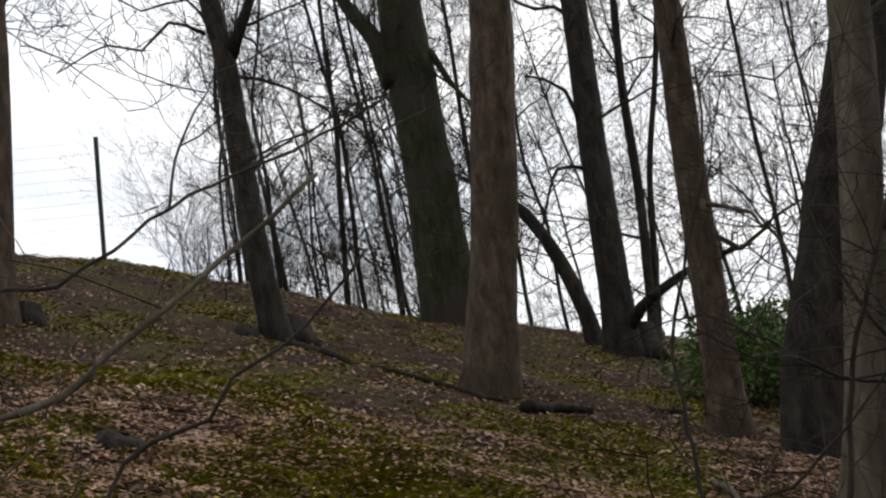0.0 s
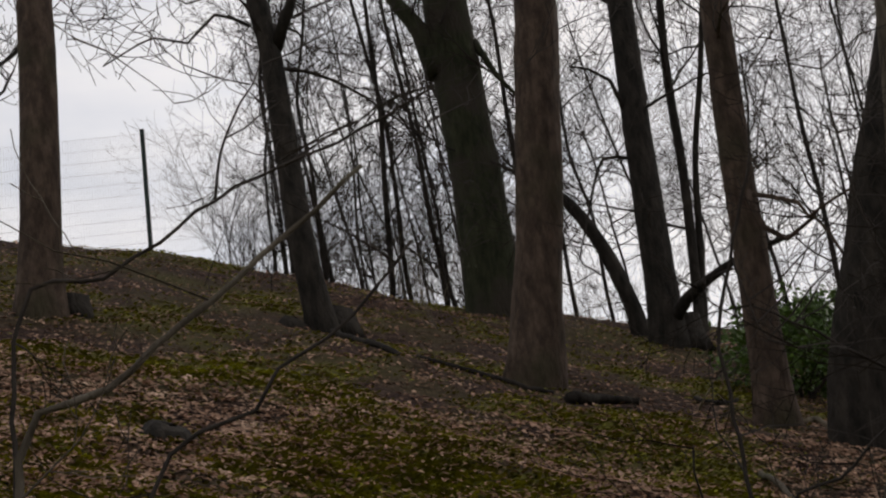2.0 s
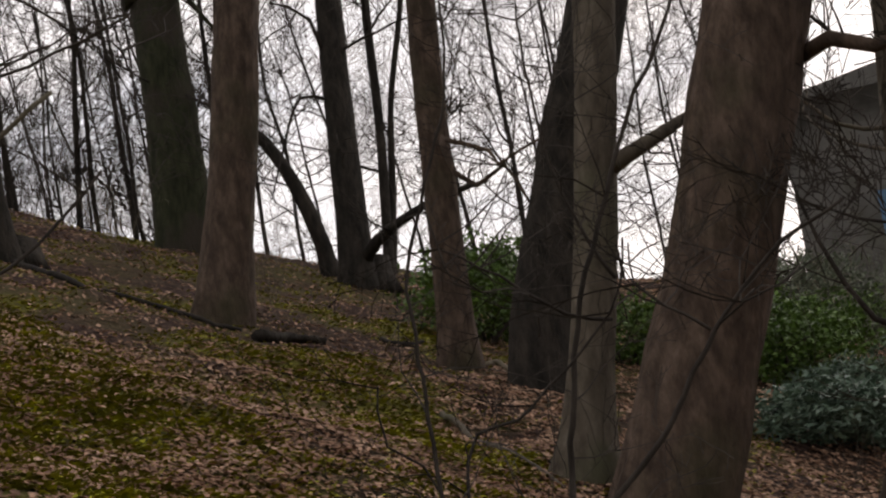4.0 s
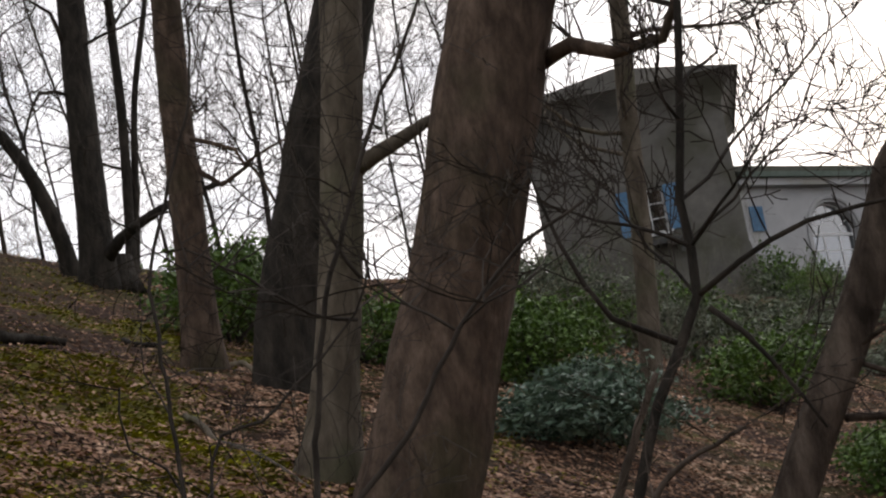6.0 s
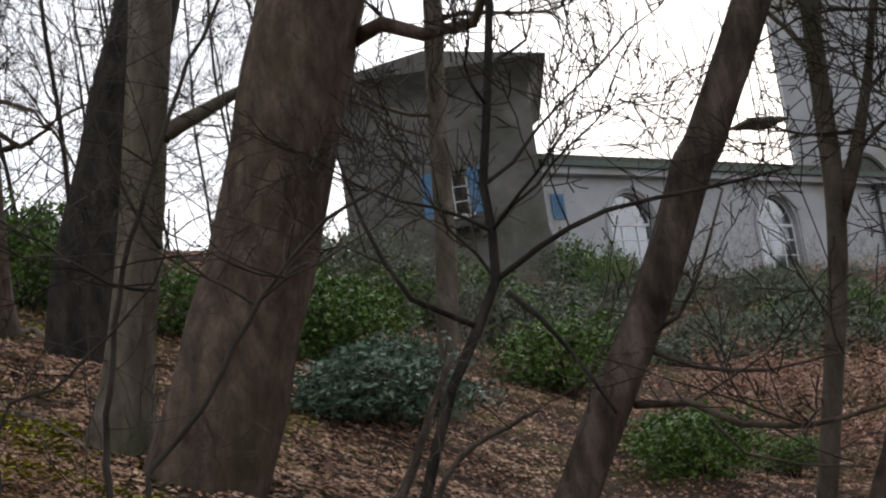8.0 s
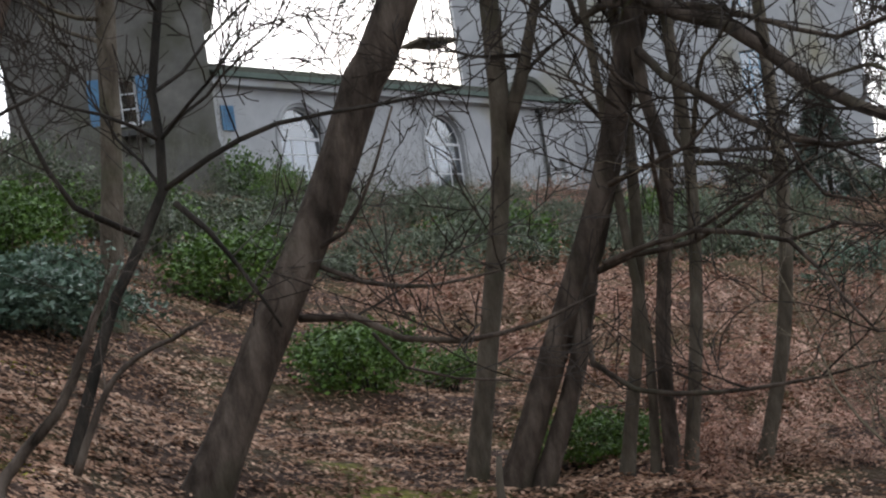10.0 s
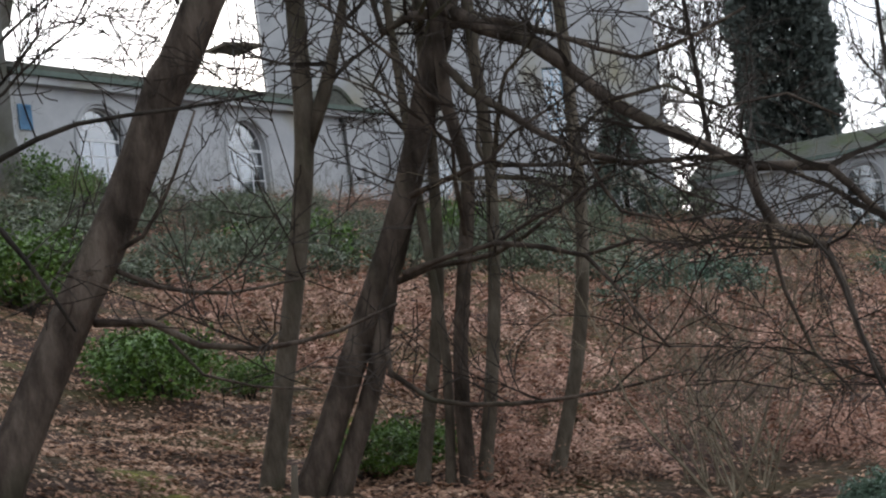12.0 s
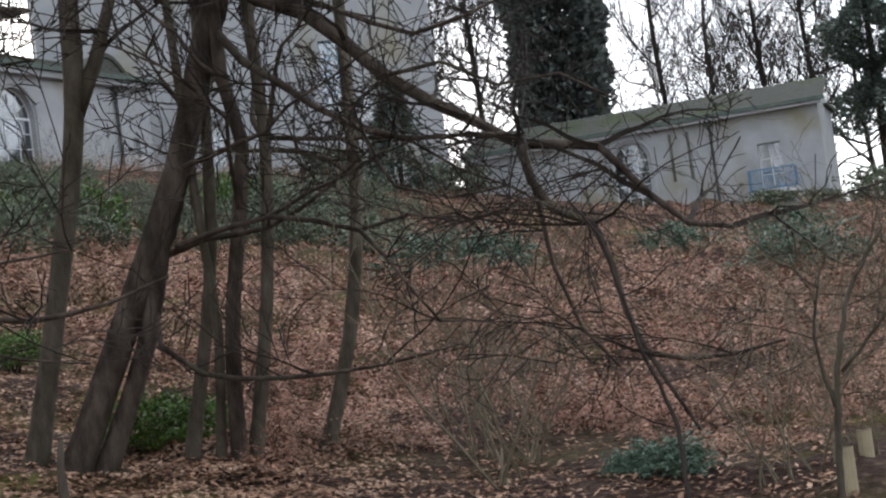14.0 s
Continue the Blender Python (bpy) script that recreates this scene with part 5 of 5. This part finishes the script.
for x0, x1, ya, yb in ((12.15, 14.05, -0.72, -0.7), (12.15, 12.17, -0.7, 0.0), (14.03, 14.05, -0.7, 0.0)):
    for z in (6.05, 6.85):
        s.box(x0, x1, ya - 0.01, yb + 0.01, z, z + 0.05)
for k in range(20):
    x = 12.2 + 1.8 * k / 19
    s.box(x - 0.012, x + 0.012, -0.72, -0.7, 6.1, 6.85)
for k in range(7):
    y = -0.65 + 0.6 * k / 6
    for x in (12.16, 14.04):
        s.box(x - 0.01, x + 0.01, y - 0.01, y + 0.01, 6.1, 6.85)
house_part("railing", s, BLUE, mr, balcony, "pale blue balcony railing")
for x in (12.4, 13.7):
    long_box("bracket", mr, x, x + 0.15, -0.6, 0.0, 5.55, 5.85, STONE)

# scaffold tower at the block's corner
scaffold = thing("scaffold", (38.0, 52.0, 8.6), "slender metal scaffold with a small plank platform", "scaffold")
for x in (-0.7, 0.6):
    for y in (0.0, 1.2):
        s = Soup()
        s.tube([Vector((x, y, 0)), Vector((x, y, 12.5))], [0.03] * 2, 6)
        part("pole", s, IRON, scaffold)
for k in range(9):
    s = Soup()
    z = 4.5 + k
    s.tube([Vector((-0.8, 0, z)), Vector((0.7, 0, z))], [0.022] * 2, 5)
    s.tube([Vector((-0.7, 0, z)), Vector((0.6, 0, z + (1 if k % 2 else -1)))], [0.015] * 2, 5)
    part("brace", s, IRON, scaffold)
s = Soup()
s.box(-1.1, 0.6, -0.1, 1.3, 7.6, 7.72)
part("platform", s, BARK_GREY, scaffold)

# ---- trees round the house ----
def leafy(name, label, category, at, h, w, count, size, mat, taper, trunk=0.3, clump=0.5, low=0.0, gap=-0.3):
    """An evergreen column, cone or tiered pine: trunk and a crown of many small sprays."""
    root = thing(name, at, label, category)
    s = Soup()
    s.tube([Vector((0, 0, -0.3)), Vector((0.05, 0, h * 0.5)), Vector((0, 0.05, h * 0.97))], [trunk, trunk * 0.7, 0.05], 9, wob=0.1)
    part("trunk", s, BARK_DARK, root, smooth=True)
    lv = Soup()
    sd = rnd.uniform(0, 99)
    n = 0
    while n < count:
        u = rnd.uniform(low, 1)
        a = rnd.uniform(0, 6.283)
        wide = w / 2 * taper(u) * (1 + clump * noise.noise(Vector((math.cos(a) * 1.5 + sd, math.sin(a) * 1.5, u * h * 0.6))) + clump * 0.8 * noise.noise(Vector((math.cos(a) * 4, math.sin(a) * 4 + sd, u * h * 1.5))))
        r = wide * rnd.uniform(0.5, 1.0)
        p = Vector((r * math.cos(a), r * math.sin(a), u * h))
        n += 1
        if noise.noise(p * 0.9 + Vector((sd, 0, 0))) < gap:
            continue
        d = Vector((math.cos(a), math.sin(a), rnd.gauss(0.1, 0.6))).normalized()
        c = d.cross(Vector((rnd.gauss(0, 1), rnd.gauss(0, 1), rnd.gauss(0, 1)))).normalized()
        k = size * rnd.uniform(0.6, 1.4)
        lv.add([p - d * k * 0.5, p + c * k * 0.35, p + d * k * 0.7, p - c * k * 0.35], [(0, 1, 2, 3)])
    part("foliage", lv, mat, root, kind="stuff")
    return root


leafy("ivy_clad_tree", "tall trunk wrapped in dark ivy behind the house", "tree", on_hill(54.2, 80), 22, 4.6, 48000, 0.3, HAZED_IVY, lambda u: 0.85 + 0.15 * math.sin(u * 3.1), 0.5, 0.22, 0.0, -0.6)
leafy("yew", "dark pointed yew before the house", "tree", on_hill(48.3, 56), 4.3, 2.7, 5000, 0.16, CONIFER, lambda u: max(0.05, 1 - u) ** 0.7, 0.1, 0.4)
leafy("pine", "dark irregular pine beside the house", "tree", on_hill(64.5, 84), 15, 8.5, 26000, 0.2, CONIFER, lambda u: max(0.06, (1 - u)) ** 0.6 * (0.65 + 0.5 * math.sin(u * 23)), 0.3, 0.9, 0.3)
leafy("pine", "dark irregular pine beside the house", "tree", on_hill(67.5, 78), 14, 8.0, 20000, 0.2, CONIFER, lambda u: max(0.06, (1 - u)) ** 0.6 * (0.65 + 0.5 * math.sin(u * 19)), 0.3, 0.9, 0.2)
for b, d, h in ((57.6, 92, 19), (59.3, 104, 18), (61.0, 96, 17), (51.3, 88, 20), (49.6, 96, 19), (52.8, 104, 20), (64.0, 108, 16), (62.6, 92, 15)):
    p = on_hill(b, d)
    tree([p, p + Vector((0.2, 0, h * 0.2)), p + Vector((0.3, 0.2, h * 0.35))], 0.36, BARK_DARK, "tall spreading bare tree behind the house", top=h, first=2.5, limbs=26, reach=7.5, sides=8, kids=(8, 5, 3),
         limb_r=0.11, up=0.5, thin=0.012)
ivy_side = shrub("dark evergreen bush beside the house", (2.0, 1.6, 1.1), 2600, 0.16, IVY, group="house shrubs", rough=0.6)
plant(ivy_side, [(on_hill(64.2, 70), 0, (0.9, 0.9, 0.8)), (on_hill(66.5, 66), 80, (1, 1, 1)), (on_hill(46.0, 60), 30, (0.8, 0.8, 0.6)), (on_hill(50, 58), 60, (0.8, 0.8, 0.6)), (on_hill(60.5, 63), 10, (0.5, 0.5, 0.35)), (on_hill(62.2, 62), 10, (0.55, 0.5, 0.35))])

# ---- tree guards on the lower slope ----
PALE = material("weathered_tree_guard", [(0.3, (0.36, 0.3, 0.19)), (0.7, (0.5, 0.43, 0.3))], 5, rough=0.6, bump=0.1)
for at, h in (((9.12, 4.90, 0.37), 0.3), ((10.06, 5.25, 0.43), 0.25)):
    s = Soup()
    n = 12
    for r, za, zb in ((0.05, -0.05, h), (0.045, h, -0.05)):
        s.tube([Vector((0, 0, za)), Vector((0, 0, zb))], [r, r], n, cap=False)
    o = len(s.v)
    s.f.extend((n + k, n + (k + 1) % n, 2 * n + (k + 1) % n, 2 * n + k) for k in range(n))
    g = part("tree_guard", s, PALE)
    g.location = at
    tagged(g, "short pale plastic tree guard tube", "tree guard", "tree guards")
